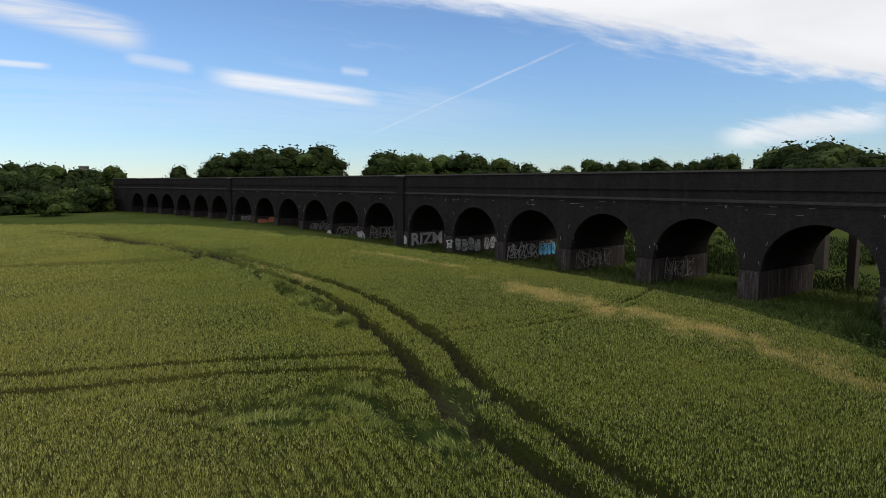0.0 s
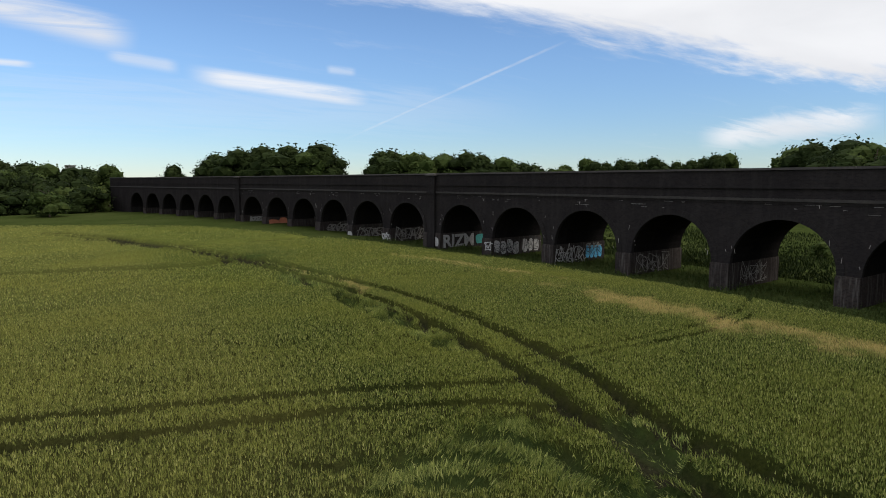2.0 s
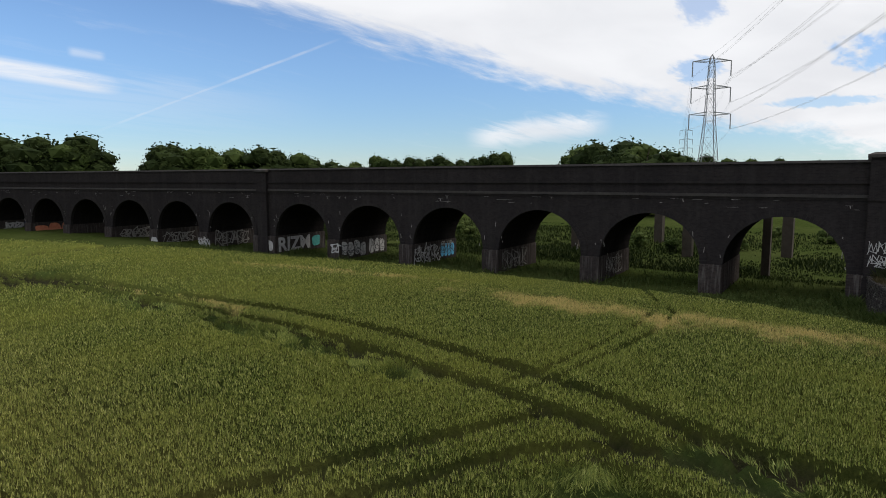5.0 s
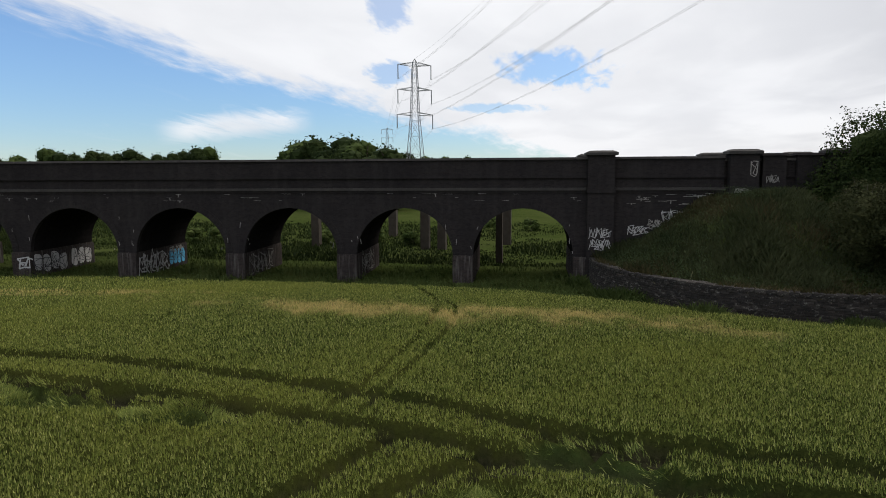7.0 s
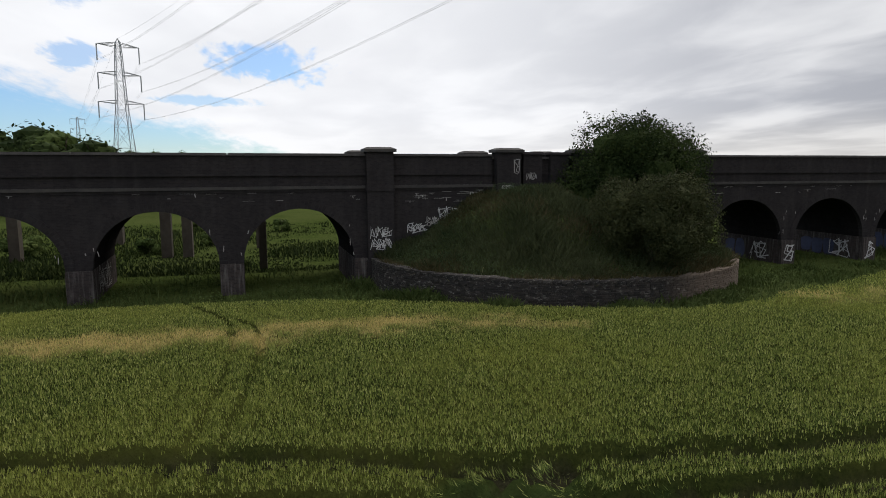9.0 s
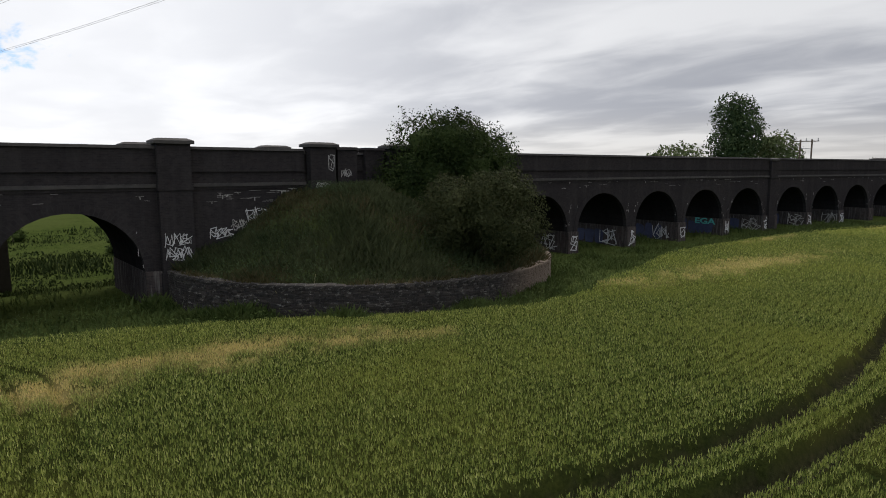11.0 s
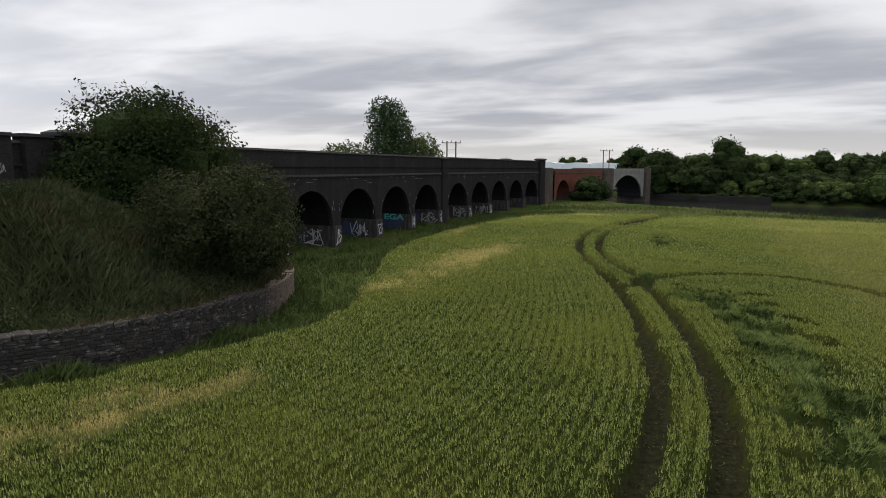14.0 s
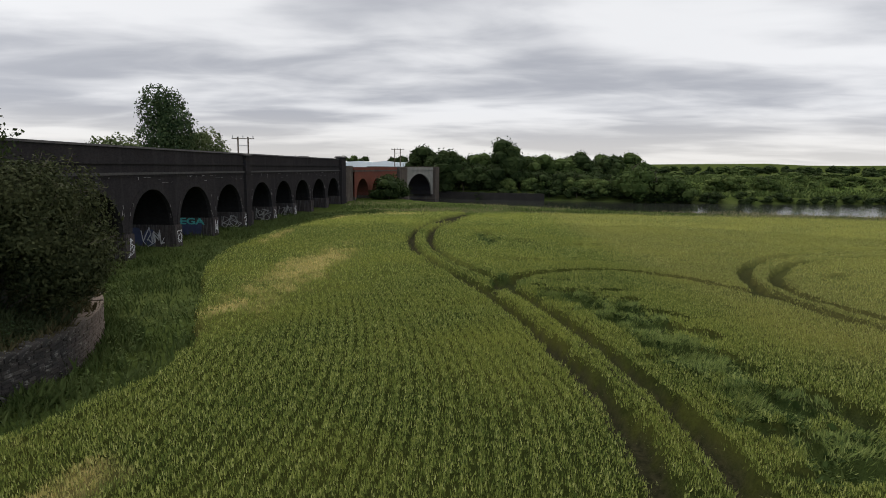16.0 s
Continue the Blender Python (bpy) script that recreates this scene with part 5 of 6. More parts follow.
make_tree("willow_tree", "pale green willow behind the viaduct", "tree", 92, 14.8, 8.0, 4400, 0.32, LEAF_PALE, 0.05, at=pose(71.5, -117, float(soil_z(71, -117))), group="willows")
PROTO[0].matrix_world, PROTO[1].matrix_world, PROTO[2].matrix_world = pose(150, 205, 0), pose(38, 250, 0), pose(190, 235, 0)
DARK_SHRUB[0].matrix_world, DARK_SHRUB[1].matrix_world = pose(-52, 203, -0.3), pose(-60, 206, -0.3)
SHRUB[0].matrix_world, SHRUB[1].matrix_world, SHRUB[2].matrix_world = pose(-30, 205, -0.3), pose(-55, -184, 0), pose(-20, -182, 0)
make_tree("poplar_tree", "tall dark poplar standing behind the viaduct", "tree", 61, 22.0, 6.4, 15000, 0.28, LEAF_POPLAR, 0.14, "poplar", at=pose(74, -107, float(soil_z(74, -107))), blobs_n=22)
make_tree("elder_tree", "bushy dark green elder tree growing on the bank", "tree", 71, 8.7, 6.0, 72000, 0.088, ELDER, -0.42, at=pose(37.0, -2.2, 2.7), blobs_n=30, shoots=150, core=0.52)
make_tree("hawthorn_bush", "dense rounded dull green hawthorn bush behind the wall", "shrub", 83, 5.7, 4.25, 62000, 0.062, HAW, 0.02, at=pose(29.5, 1.05, 1.6), blobs_n=34, shoots=130, core=0.50)

# ---- stone wall round the bank: coursed stones with a coping ----
wall = thing("wall_round", "old coursed rubble stone wall curving round the bank", "wall", kind="structure")
v, f, uv = [], [], []
ARC = [math.pi / 2 + math.pi * i / 60 for i in range(61)]
for a in ARC:
    c, s = math.cos(a), math.sin(a)
    for r, z in ((MR - 0.04, -0.5), (MR - 0.04, 1.60), (MR - 0.42, 1.60), (MR - 0.42, -0.5)):
        v.append((MX + r * c, MY + r * s, z))
for i in range(60):
    for j in range(3):
        f.append((4 * i + j, 4 * i + 1 + j, 4 * i + 5 + j, 4 * i + 4 + j))
part("core", mesh_of("core", v, f, plain("wall_mortar", (0.026, 0.022, 0.018), (0.065, 0.055, 0.045), 8.0, 0.95)), wall)


def stone_mesh(r, length, height, depth):
    """A roughly squared stone with its edges knocked off, face towards -x."""
    b, vs = 0.018, []
    for dx_, inset in ((0.0, b), (b * 1.2, 0.0), (depth, 0.0)):
        for y_, z_ in ((-1, -1), (1, -1), (1, 1), (-1, 1)):
            vs.append((dx_ + r.uniform(0, 0.012), y_ * (length / 2 - inset) + r.normal(0, 0.004), z_ * (height / 2 - inset) + r.normal(0, 0.004)))
    fs = [(3, 2, 1, 0)]
    for k in (0, 4):
        for i in range(4):
            j = (i + 1) % 4
            fs.append((k + i, k + j, k + 4 + j, k + 4 + i))
    return vs, fs


def stone_mat_build(n, l, bsdf):
    oi = n.new("ShaderNodeObjectInfo")
    g = n.new("ShaderNodeNewGeometry")
    add = n.new("ShaderNodeMath")
    add.operation = "FRACT"
    sm = n.new("ShaderNodeMath")
    l.new(oi.outputs["Random"], sm.inputs[0])
    l.new(g.outputs["Random Per Island"], sm.inputs[1])
    l.new(sm.outputs[0], add.inputs[0])
    c = ramp(n, l, add.outputs[0], [(0.0, (0.022, 0.020, 0.019)), (0.45, (0.029, 0.026, 0.025)), (0.85, (0.038, 0.033, 0.030)), (1.0, (0.062, 0.056, 0.051))])
    fine = noise_node(n, l, 14.0, 6, 0.65)
    c = mixed(n, l, 0.55, c, ramp(n, l, fine, [(0.3, (0.25, 0.24, 0.22)), (0.7, (1, 1, 1))]), "MULTIPLY")
    wash = noise_node(n, l, 3.2, 6, 0.7, stretch=(1, 1, 1.8))
    c = mixed(n, l, ramp(n, l, wash, [(0.56, (0, 0, 0)), (0.68, (0.7, 0.7, 0.7))]), c, (0.22, 0.21, 0.19))
    pos = n.new("ShaderNodeNewGeometry")
    xyz = n.new("ShaderNodeSeparateXYZ")
    l.new(pos.outputs["Position"], xyz.inputs[0])
    clean = n.new("ShaderNodeMapRange")
    l.new(xyz.outputs[1], clean.inputs[0])
    for i, v in enumerate((1.8, -1.0, 0.0, 0.85)):
        clean.inputs[1 + i].default_value = v
    bare_stone = ramp(n, l, fine, [(0.3, (0.075, 0.055, 0.042)), (0.7, (0.225, 0.168, 0.128))])
    c = mixed(n, l, clean.outputs[0], c, mixed(n, l, 0.35, bare_stone, c))
    l.new(c, bsdf.inputs["Base Color"])
    bump(n, l, bsdf, fine, 0.7, 0.02)


RUBBLE = material("rubble_stone", stone_mat_build, 0.93, 0.2)
r = np.random.RandomState(5)
shapes = []
for i in range(8):
    vs, fs = stone_mesh(r, (0.22, 0.26, 0.31, 0.36, 0.42, 0.24, 0.28, 0.33)[i], 0.112, 0.16)
    shapes.append(((0.22, 0.26, 0.31, 0.36, 0.42, 0.24, 0.28, 0.33)[i], vs, fs, mesh_of("stone", vs, fs, RUBBLE)))
rest_v, rest_f, singles = [], [], 0
for course in range(16):
    z = -0.30 + 0.122 * course
    a = math.pi / 2 + 0.01 * r.rand()
    while a < 1.5 * math.pi - 0.03:
        ln, vs, fs, me = shapes[r.randint(8)]
        a += (ln + 0.015) / 2 / MR
        rr = MR + r.uniform(-0.012, 0.028)
        m = pose(MX + rr * math.cos(a), MY + rr * math.sin(a), z + r.normal(0, 0.006), 0, 0, math.degrees(a) - 180)
        if course >= 7 and 3.45 < a < 4.15:
            ob = new("stone", me)
            ob.parent = wall
            ob.matrix_world = m
            singles += 1
        else:
            k = len(rest_v)
            rest_v += [tuple(m @ Vector(q)) for q in vs]
            rest_f += [tuple(k + i for i in q) for q in fs]
        a += (ln + 0.015) / 2 / MR
tagged(part("stones", mesh_of("stones", rest_v, rest_f, RUBBLE), wall), kind="stuff")
vs, fs = stone_mesh(r, 0.46, 0.17, 0.52)
cope = mesh_of("coping_stone", vs, fs, RUBBLE)
a = math.pi / 2 + 0.02
while a < 1.5 * math.pi - 0.02:
    ob = new("coping_stone", cope)
    ob.parent = wall
    ob.matrix_world = pose(MX + (MR + 0.03) * math.cos(a), MY + (MR + 0.03) * math.sin(a), 1.66 + r.normal(0, 0.014), r.normal(0, 2), r.normal(0, 2), math.degrees(a) - 180 + r.normal(0, 1))
    a += 0.475 / MR


# ---- pylons, cables, poles and posts ----
def pylon(x, y, z, height, yaw, lift=0.0):
    ob = thing("pylon", "grey steel lattice electricity pylon with three pairs of arms", "pylon", group="power line pylons", at=pose(x, y, z, 0, 0, yaw))
    levels = [(-lift / height, 3.0 + 0.08 * lift), (0.0, 3.0), (0.17, 2.45), (0.32, 1.95), (0.45, 1.55), (0.56, 1.2), (0.65, 1.05), (0.74, 0.92), (0.83, 0.8), (0.92, 0.66), (0.975, 0.5)]
    if not lift:
        levels = levels[1:]
    legs, braces = [], []
    for (t0, w0), (t1, w1) in zip(levels[:-1], levels[1:]):
        c0 = [(sx * w0, sy * w0, t0 * height) for sx, sy in ((-1, -1), (1, -1), (1, 1), (-1, 1))]
        c1 = [(sx * w1, sy * w1, t1 * height) for sx, sy in ((-1, -1), (1, -1), (1, 1), (-1, 1))]
        for i in range(4):
            j = (i + 1) % 4
            legs.append((c0[i], c1[i]))
            braces += [(c0[i], c1[j]), (c0[j], c1[i]), (c1[i], c1[j])]
    top = (0, 0, height)
    w = levels[-1][1]
    legs += [((sx * w, sy * w, 0.975 * height), top) for sx, sy in ((-1, -1), (1, -1), (1, 1), (-1, 1))]
    part("leg_frame", rods("leg_frame", legs, 0.10, STEEL), ob)
    part("bracing", rods("bracing", braces, 0.045, STEEL), ob)
    tips = []
    for t, reach in ((0.598, 5.1), (0.775, 4.8), (0.950, 4.7)):
        zz = t * height
        for sx in (-1, 1):
            tip = (sx * reach, 0, zz + 0.25)
            part("cross_arm", rods("cross_arm", [((sx * 0.9, -0.9, zz), tip), ((sx * 0.9, 0.9, zz), tip), ((sx * 0.8, -0.8, zz + 0.022 * height), tip), ((sx * 0.8, 0.8, zz + 0.022 * height), tip)], 0.09, STEEL), ob)
            part("insulator", rods("insulator", [(tip, (sx * reach, 0, zz - 3.6))], 0.14, STEEL, 6), ob)
            tips.append((sx * reach, 0, zz - 3.6))
    return ob, tips


P1, P2, P0 = (169.0, 57.5), (499.0, 158.0), (-52.0, -55.0)
yaw = math.degrees(math.atan2(P1[1] - P0[1], P1[0] - P0[0])) - 90
PZ = 0.6
one, tips = pylon(*P1, PZ, 38.3, yaw)
LIFT = 35.0
copy_thing(one, pose(*P2, PZ + 6.5, 0, 0, yaw))
pylon(*P0, PZ + LIFT, 38.3, yaw, LIFT)
turn_1, turn_2, turn_0 = pose(*P1, PZ, 0, 0, yaw), pose(*P2, PZ + 6.5, 0, 0, yaw), pose(*P0, PZ + LIFT, 0, 0, yaw)
for tip in tips + [(0, 0, 38.3)]:
    line_ob = thing("power_cable", "thin grey overhead power cable", "cable", group="overhead cables")
    for off in ((-0.2, 0.2) if tip[0] else (0.0,)):
        for a, b, sag in ((turn_1, turn_0, 9.6), (turn_1, turn_2, 5.0)):
            p, q = a @ Vector((tip[0] + off, 0, tip[2])), b @ Vector((tip[0] + off, 0, tip[2]))
            pts = [p.lerp(q, i / 24) - Vector((0, 0, sag * 4 * (i / 24) * (1 - i / 24))) for i in range(25)]
            part("conductor", rods("conductor", list(zip(pts[:-1], pts[1:])), 0.019, WIRE, 3), line_ob)


def h_pole(x, y, top):
    z = float(soil_z(x, y))
    ob = thing("h_pole", "twin creosoted timber power pole with a crossbar", "pole", group="timber power poles", at=pose(x, y, z, 0, 0, 20))
    h = top - z
    for sx in (-0.85, 0.85):
        part("pole", rods("pole", [((sx, 0, -0.5), (sx, 0, h))], 0.13, TIMBER, 8), ob)
    part("crossbar", rods("crossbar", [((-1.9, 0, h - 0.3), (1.9, 0, h - 0.3))], 0.10, TIMBER), ob)
    part("brace", rods("brace", [((-0.85, 0, h - 1.5), (0.85, 0, h - 1.5))], 0.05, STEEL), ob)
    for sx in (-1.7, 0, 1.7):
        part("insulator", rods("insulator", [((sx, 0, h - 0.25), (sx, 0, h + 0.2))], 0.07, STEEL, 6), ob)


h_pole(52.4, -90, 12.0)
h_pole(32, -165, 12.4)
for x, y, w in ((57, 30.5, 0.42), (57, 28.8, 0.40), (48.5, 22.3, 0.28), (62, 22.8, 0.45), (68, 36.8, 0.45), (57, 42, 0.40)):
    ob = thing("meadow_post", "tall brown weathered concrete post standing in the meadow", "post", group="meadow posts")
    z = float(soil_z(x, y))
    part("shaft", mesh_of("shaft", box_verts(x - w, x + w, y - w, y + w, z - 0.4, 6.6), BOX_FACES, CONCRETE), ob)
    part("capping", mesh_of("capping", box_verts(x - w - 0.1, x + w + 0.1, y - w - 0.1, y + w + 0.1, 6.6, 6.8), BOX_FACES, CONCRETE), ob)

# ---- far sheds and church tower ----
for i in range(5):
    x0 = 18 + 24 * i
    ob = thing("warehouse", "long low warehouse with pale sheet roof", "warehouse", group="far warehouses")
    v = [(x0, -545, 0), (x0 + 23.8, -545, 0), (x0 + 23.8, -545, 11.0), (x0 + 11.9, -545, 12.2), (x0, -545, 11.0)]
    v += [(a, b - 70, c) for a, b, c in v]
    part("wall", mesh_of("wall", v, [(0, 1, 2, 3, 4), (9, 8, 7, 6, 5), (0, 4, 9, 5), (1, 6, 7, 2)], ROOFING), ob)
    part("roof", mesh_of("roof", [(a, b, c + 0.1) for a, b, c in (v[4], v[3], v[2], v[9], v[8], v[7])], [(0, 3, 4, 1), (1, 4, 5, 2)], ROOFING), ob)
ob = thing("church_tower", "far square stone church tower on the skyline", "tower")
tx, ty = 19, 575
part("shaft", mesh_of("shaft", box_verts(tx - 3.4, tx + 3.4, ty - 3.4, ty + 3.4, -5, 19), BOX_FACES, FAR_STONE), ob)
part("parapet", mesh_of("parapet", box_verts(tx - 3.7, tx + 3.7, ty - 3.7, ty + 3.7, 19, 20), BOX_FACES, FAR_STONE), ob)


# ---- spray paint and lime on the brickwork ----
def on_wall(name, quads_, place, mat, parent, label=""):
    """Flat paint: quads in wall metres (u, v), laid on by place(u, v)."""
    v, f = [], []
    for q in quads_:
        k = len(v)
        v += [place(u, w) for u, w in q]
        f.append(tuple(range(k, k + len(q))))
    return part(name, mesh_of(name, v, f, mat), parent, label)


def bar(x0, y0, x1, y1, w):
    d = math.hypot(x1 - x0, y1 - y0)
    nx_, ny_ = -(y1 - y0) / d * w / 2, (x1 - x0) / d * w / 2
    ex, ey = (x1 - x0) / d * w * 0.3, (y1 - y0) / d * w * 0.3
    return [(x0 - ex, y0 - ey), (x0 + nx_, y0 + ny_), (x1 + nx_, y1 + ny_), (x1 + ex, y1 + ey), (x1 - nx_, y1 - ny_), (x0 - nx_, y0 - ny_)]


STROKES = (((0.9, 0.95), (0.3, 1.0), (0.1, 0.75), (0.85, 0.4), (0.75, 0.05), (0.1, 0.0)), ((0.1, 0.0), (0.3, 1.0), (0.55, 0.3), (0.75, 0.95), (0.95, 0.0)),
           ((0.15, 0.0), (0.1, 0.95), (0.8, 0.9), (0.7, 0.5), (0.15, 0.5), (0.9, 0.0)), ((0.9, 0.8), (0.4, 1.0), (0.05, 0.5), (0.4, 0.0), (0.95, 0.15), (0.9, 0.45), (0.5, 0.45)),
           ((0.1, 1.0), (0.15, 0.1), (0.5, -0.05), (0.85, 0.15), (0.9, 1.0)), ((0.0, 0.9), (0.9, 1.0), (0.15, 0.05), (0.95, 0.0)), ((0.1, 0.1), (0.5, 1.0), (0.9, 0.0), (0.65, 0.4), (0.3, 0.35)))


def bars(seed, width, height, cells, thick=0.14):
    """An illegible scrawl of angular strokes that fills a tag's length."""
    r = np.random.RandomState(seed)
    out, step = [], width / cells
    for i in [j // 2 for j in range(2 * cells)]:
        pts = [(1.35 * a_ - 0.2 + r.normal(0, 0.17), b_ + r.normal(0, 0.13)) for a_, b_ in STROKES[r.randint(len(STROKES))]] + [(r.uniform(0.7, 1.4), r.rand())]
        for p, q in zip(pts[:-1], pts[1:]):
            out.append(bar(step * (i + 1.08 * p[0]), height * p[1], step * (i + 1.08 * q[0]), height * q[1], thick * r.uniform(0.6, 1.1)))
    return out


def puffs(seed, width, height, cells):
    """Fat rounded fills side by side."""
    r = np.random.RandomState(seed)
    out, step = [], width / cells
    for i in range(cells):
        cx, cy = (i + 0.5) * step, height * (0.5 + r.normal(0, 0.05))
        rx, ry = step * r.uniform(0.44, 0.5), height * r.uniform(0.42, 0.52)
        ph = r.uniform(0, 6.28)
        out.append([(cx + rx * (abs(math.cos(a_)) ** 0.6) * math.copysign(1, math.cos(a_)) * (1 + 0.10 * math.sin(3 * a_ + ph)),
                     cy + ry * (abs(math.sin(a_)) ** 0.6) * math.copysign(1, math.sin(a_)) * (1 + 0.10 * math.cos(2 * a_ + ph))) for a_ in [2 * math.pi * j / 22 for j in range(22)]])
    return out


def pier_side(s, d0, z0, sign):
    """Places paint on the side of a pier; sign -1: the face towards smaller s, read from the front inwards."""
    if sign < 0:
        return lambda u, w: along(s - 0.026, d0 + u, z0 + w - 0.40)
    return lambda u, w: along(s + 0.026, d0 - u, z0 + w - 0.40)


def front_face(s0, z0, out=0.012):
    """Places paint on the field face, read from larger s to smaller."""
    return lambda u, w: along(s0 - u, -out, z0 + w)


def lettering(name, body, width, height, place, mat, parent, label, fat=0.0):
    cu = bpy.data.curves.new("letters", "FONT")
    cu.body, cu.size, cu.offset, cu.resolution_u = body, 1.0, fat, 3
    tmp = new("letters", cu)
    dg = bpy.context.evaluated_depsgraph_get()
    me = bpy.data.meshes.new_from_object(tmp.evaluated_get(dg))
    bpy.data.objects.remove(tmp)
    co = [v.co.copy() for v in me.vertices]
    x0, x1 = min(c.x for c in co), max(c.x for c in co)
    y0, y1 = min(c.y for c in co), max(c.y for c in co)
    for v, c in zip(me.vertices, co):
        v.co = place((c.x - x0) / (x1 - x0) * width, (c.y - y0) / (y1 - y0) * height)
    me.materials.clear()
    me.materials.append(mat)
    return part(name, me, parent, label)


def further(place, e):
    """The same place, e metres nearer the viewer's side of the wall along the face's normal (for a second coat)."""
    def moved(u, w):
        a, b, c = Vector(place(u, w)), Vector(place(u + 0.5, w)), Vector(place(u, w + 0.5))
        return tuple(a + (b - a).cross(c - a).normalized() * e)
    return moved


def edge(k, sign):
    return crowns[k] + HALF if sign < 0 else crowns[k] - HALF


TAG = "illegible white spray-painted tag"
# left of the round bank: sides of the piers
lettering("graffiti", "RIZM", 4.6, 1.45, pier_side(edge(6, -1), 0.3, 0.5, -1), SPRAY_WHITE, viaduct, "white bubble letters", 0.035)
on_wall("graffiti", puffs(33, 1.3, 1.3, 1), pier_side(edge(6, -1), 5.2, 0.6, -1), SPRAY_TEAL, viaduct, "teal spray-painted panel")
on_wall("graffiti", puffs(3, 1.5, 1.2, 2), front_face(edge(6, -1) + 1.75, 0.15, 0.22), SPRAY_WHITE, viaduct, TAG)
a = edge(5, -1)
p_ = pier_side(a, 0.15, 0.45, -1)
on_wall("graffiti", puffs(1, 3.7, 1.45, 4), p_, SPRAY_WHITE, viaduct, "white spray-painted panel")
on_wall("graffiti", bars(8, 3.3, 1.2, 4, 0.05), further(pier_side(a, 0.25, 0.55, -1), 0.006), SPRAY_DARK, viaduct, "black outlined tag")
on_wall("graffiti", puffs(2, 2.6, 1.4, 3), pier_side(a, 4.3, 0.50, -1), SPRAY_WHITE, viaduct, "white spray-painted panel")
on_wall("graffiti", bars(9, 2.2, 1.3, 3, 0.05), further(pier_side(a, 4.5, 0.65, -1), 0.006), SPRAY_DARK, viaduct, "black outlined tag")
on_wall("graffiti", bars(31, 0.7, 0.7, 1, 0.12), front_face(a + 0.75, 0.65, 0.22), SPRAY_WHITE, viaduct, TAG)
a = edge(4, -1)
on_wall("graffiti", bars(11, 4.0, 1.45, 5, 0.09), pier_side(a, 0.1, 0.35, -1), SPRAY_WHITE, viaduct, TAG)
on_wall("graffiti", puffs(5, 2.5, 1.1, 4), pier_side(a, 4.4, 0.65, -1), SPRAY_BLUE, viaduct, "blue spray-painted panel")
on_wall("graffiti", bars(13, 2.2, 0.7, 4, 0.04), further(pier_side(a, 4.5, 0.9, -1), 0.006), SPRAY_DARK, viaduct, "dark tag on blue")
on_wall("graffiti", bars(14, 2.0, 0.40, 4, 0.06), pier_side(a, 4.6, 1.60, -1), LIME, viaduct, "thin pale tag")
on_wall("graffiti", bars(15, 4.4, 1.3, 6, 0.05), pier_side(edge(3, -1), 0.8, 0.5, -1), LIME, viaduct, "thin pale tag")
on_wall("graffiti", bars(16, 3.6, 1.2, 5, 0.045), pier_side(edge(2, -1), 1.6, 0.6, -1), LIME, viaduct, "thin pale tag")
on_wall("graffiti", bars(17, 4.4, 1.3, 6, 0.10), pier_side(edge(7, -1), 1.0, 0.7, -1), LIME, viaduct, "pale tag")
on_wall("graffiti", bars(18, 1.4, 0.9, 3, 0.10), front_face(edge(7, -1) + 1.25, 0.15, 0.22), SPRAY_WHITE, viaduct, TAG)
on_wall("graffiti", bars(19, 3.6, 1.0, 4, 0.10), pier_side(edge(8, -1), 1.0, 0.6, -1), LIME, viaduct, "pale tag")
on_wall("graffiti", [bar(0.1, 0.3, 0.8, 0.3, 0.8)], front_face(edge(8, -1) + 1.0, 0.15, 0.22), SPRAY_WHITE, viaduct, TAG)
on_wall("graffiti", bars(20, 4.0, 1.1, 5, 0.12), pier_side(edge(9, -1), 1.0, 0.6, -1), LIME, viaduct, "pale tag")
on_wall("graffiti", puffs(6, 5.2, 1.5, 3), pier_side(edge(11, -1), 0.3, 0.4, -1), SPRAY_ORANGE, viaduct, "orange spray-painted panel")
on_wall("graffiti", bars(21, 2.4, 1.3, 2, 0.22), pier_side(edge(12, -1), 1.2, 0.5, -1), SPRAY_WHITE, viaduct, TAG)
on_wall("graffiti", puffs(7, 3.0, 1.5, 2), pier_side(edge(12, -1), 3.6, 0.4, -1), SPRAY_NAVY, viaduct, "navy spray-painted panel")
# right of the bank: sides of the piers that face the other way
for i, (k, panel) in enumerate(((0, 2.4), (-1, 3.6), (-2, 4.6), (-3, 5.2), (-4, 3.5), (-5, 3.0), (-6, 3.0))):
    a = edge(k, 1)
    on_wall("graffiti", puffs(70 + i, panel, 1.5, max(1, int(panel))), pier_side(a, 6.2, 0.3, 1), SPRAY_NAVY, viaduct, "navy spray-painted panel")
    if k != -3:
        on_wall("graffiti", bars(40 + i, 1.5, 1.2, 2, 0.09), further(pier_side(a, 3.0 - 0.2 * i, 0.5, 1), 0.006), SPRAY_WHITE if k > -4 else LIME, viaduct, TAG)
    on_wall("graffiti", bars(50 + i, 0.6, 1.1, 1, 0.09), front_face(a - 0.35, 0.15, 0.22), SPRAY_WHITE, viaduct, TAG)
lettering("graffiti", "EGA", 2.5, 0.66, further(pier_side(edge(-3, 1), 3.2, 1.45, 1), 0.006), SPRAY_TEAL, viaduct, "pale teal letters", 0.03)
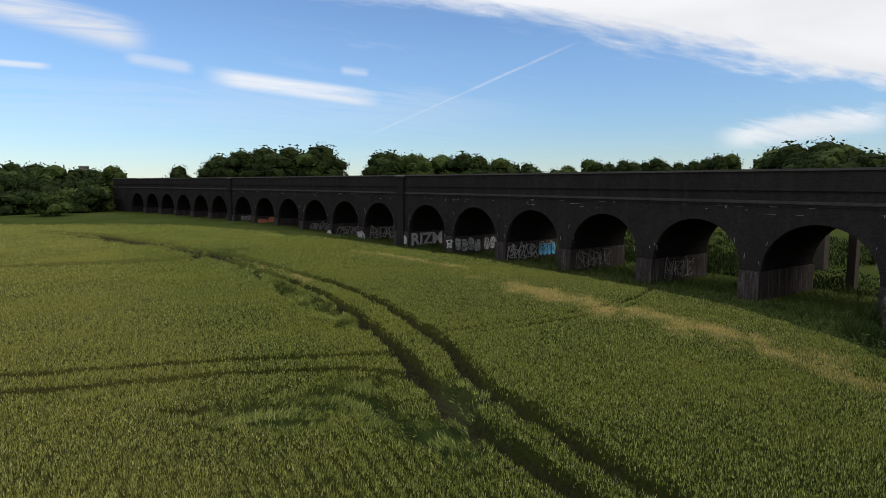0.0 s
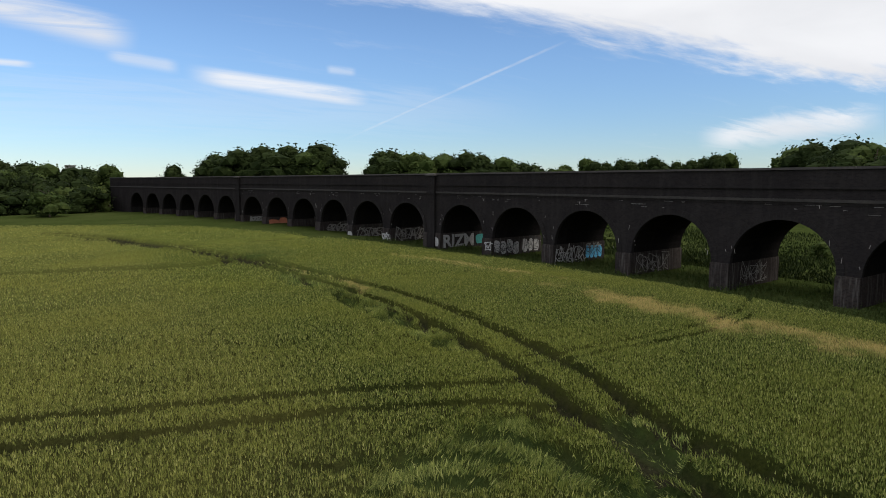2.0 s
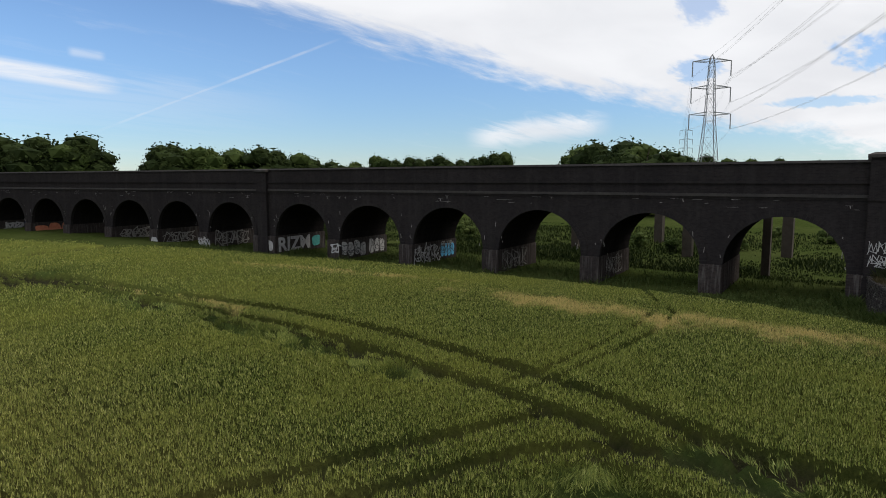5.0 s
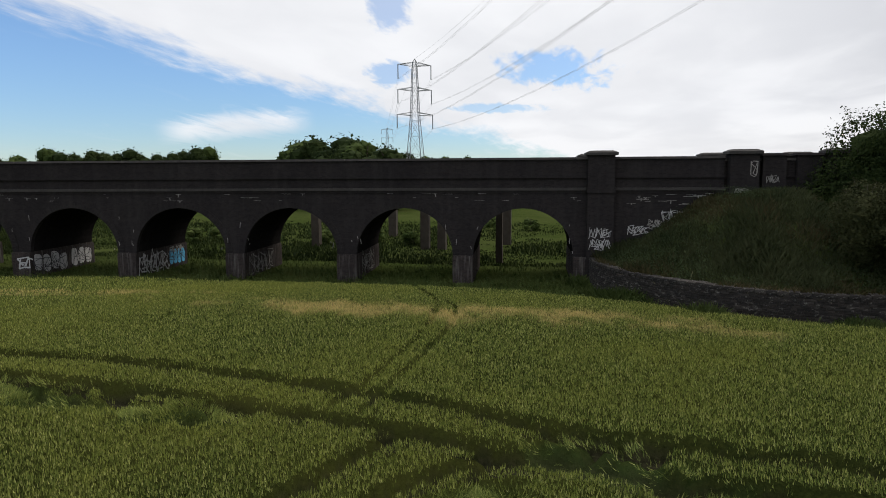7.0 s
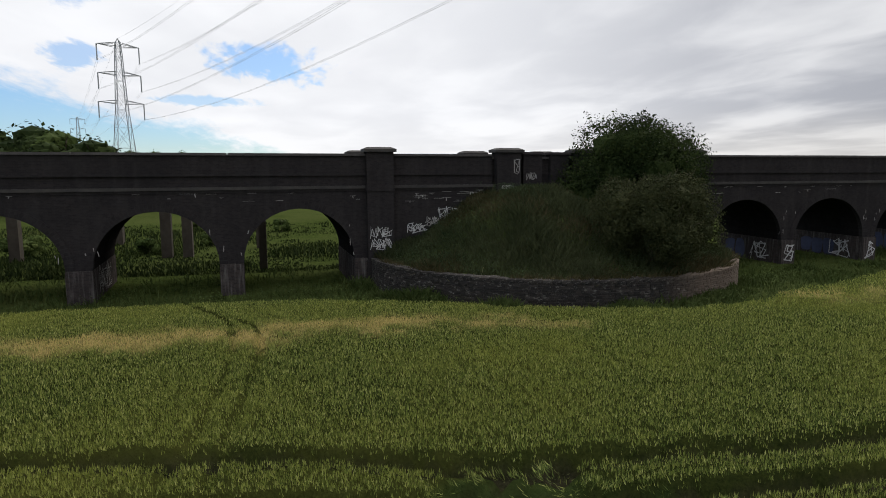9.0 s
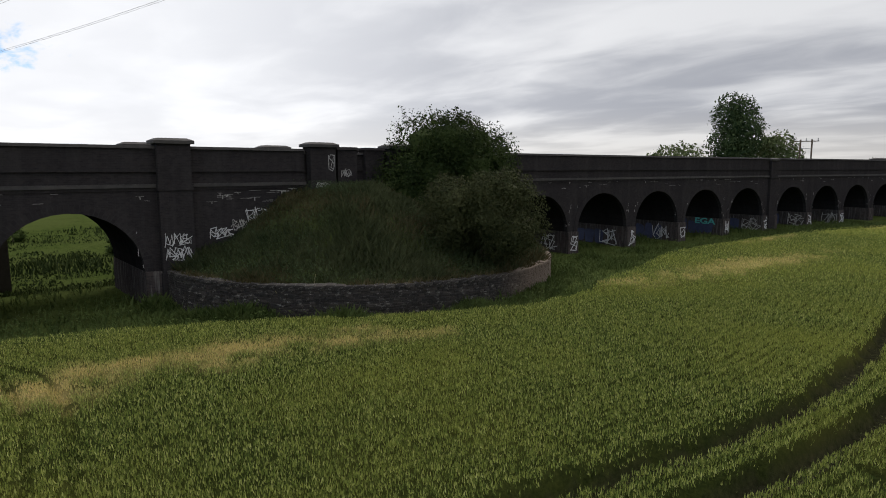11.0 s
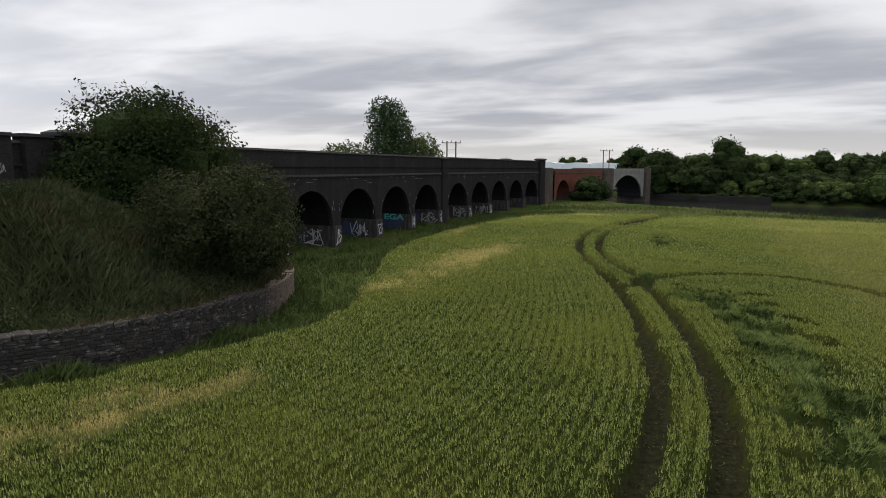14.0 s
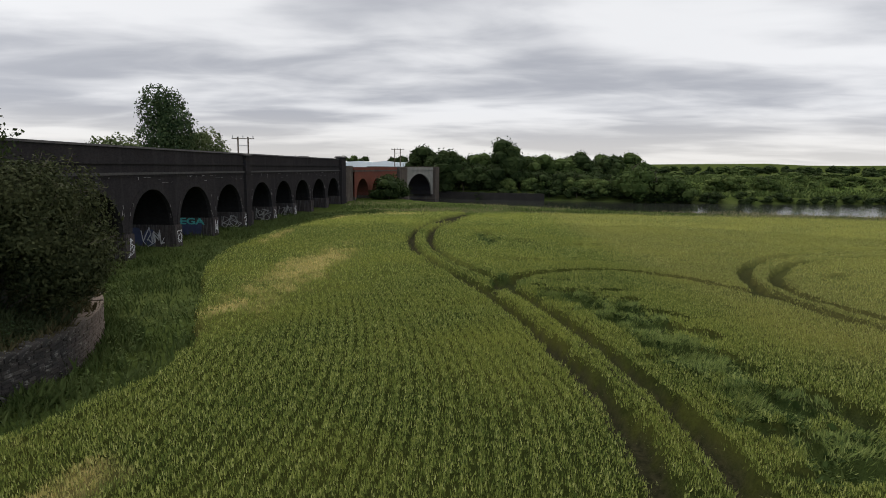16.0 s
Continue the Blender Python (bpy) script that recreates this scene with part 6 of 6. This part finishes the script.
# on the solid wall and the pilasters
on_wall("graffiti", bars(61, 1.2, 0.45, 3, 0.045), front_face(12.9, 3.35), SPRAY_WHITE, viaduct, TAG)
on_wall("graffiti", bars(62, 0.9, 0.5, 3, 0.04), front_face(11.6, 3.7), LIME, viaduct, "thin pale tag")
on_wall("graffiti", bars(63, 2.1, 0.75, 5, 0.045), front_face(10.7, 4.1), SPRAY_WHITE, viaduct, "thin white outlined tag")
on_wall("graffiti", bars(64, 1.2, 0.55, 3, 0.04), front_face(15.4, 3.1, 0.43), SPRAY_WHITE, viaduct, TAG)
on_wall("graffiti", bars(65, 1.3, 0.6, 3, 0.05), front_face(15.4, 2.3, 0.43), SPRAY_WHITE, viaduct, TAG)
on_wall("graffiti", bars(66, 0.35, 0.9, 1, 0.05), front_face(5.5, 7.2, 0.43), LIME, viaduct, "thin pale scrawl")
on_wall("graffiti", bars(67, 0.7, 0.25, 3, 0.05), front_face(6.4, 6.05, 0.51), LIME, viaduct, "thin pale scrawl")
on_wall("graffiti", bars(68, 0.6, 0.4, 2, 0.05), front_face(4.5, 6.7, 0.13), LIME, viaduct, "thin pale scrawl")
# lime bled from the joints under the string course
r = np.random.RandomState(77)
for k, c in list(crowns.items()) + [(99, 9.5)]:
    if c > 120:
        continue
    q_ = []
    span = 3.6
    for i in range(6 if k != 99 else 38):
        s_, ln = c + r.uniform(-span, span), r.uniform(0.15, 0.7) * (1.6 if r.rand() < 0.2 else 1)
        z_ = CORNICE - r.choice([0.02, 0.05, 0.28, 0.5]) - (0.02 if k != 99 else r.uniform(0, 0.3))
        q_.append(bar(-s_, z_, -s_ + ln, z_ + r.normal(0, 0.008), r.uniform(0.012, 0.026)))
        if r.rand() < 0.25:
            q_.append(bar(-s_ + ln * 0.5, z_, -s_ + ln * 0.5 + r.normal(0, 0.03), z_ - r.uniform(0.05, 0.22), 0.05))
    for i in range(5 if k != 99 else 0):
        s_ = c + HALF * r.choice([-1, 1]) * r.uniform(0.85, 1.1)
        z_ = r.uniform(1.9, 4.2)
        q_.append(bar(-s_, z_, -s_ + r.normal(0, 0.03), z_ + r.uniform(0.1, 0.4), 0.04))
    q_ = [x_ for x_ in q_ if min(p[1] for p in x_) > SPRING or abs(-x_[0][0] - c) > HALF + 0.1]
    tagged(on_wall("lime_stain", q_, lambda u, w: along(-u, -0.052, w), LIME, viaduct, "white lime streaks"), kind="stuff")

# dead stalks leaning on the foot of the round wall
for i, (x, y, h_, lx, ly) in enumerate(((31.2, 11.9, 1.5, 0.05, 0.1), (30.3, 11.0, 1.9, 0.5, -0.6))):
    z = float(soil_z(x, y))
    ob = thing("dead_stalk", "thin pale dead hogweed stalk by the stone wall", "stalk", group="dead stalks")
    part("stem", rods("stem", [((x, y, z - 0.1), (x + 0.5 * lx, y + 0.5 * ly, z + h_ * 0.55)), ((x + 0.5 * lx, y + 0.5 * ly, z + h_ * 0.55), (x + lx, y + ly, z + h_))], 0.022, SEDGE, 5), ob)
    part("twig", rods("twig", [((x + 0.5 * lx, y + 0.5 * ly, z + h_ * 0.55), (x + 0.5 * lx, y + 0.5 * ly + 0.35, z + h_ * 0.85))], 0.014, SEDGE, 4), ob)
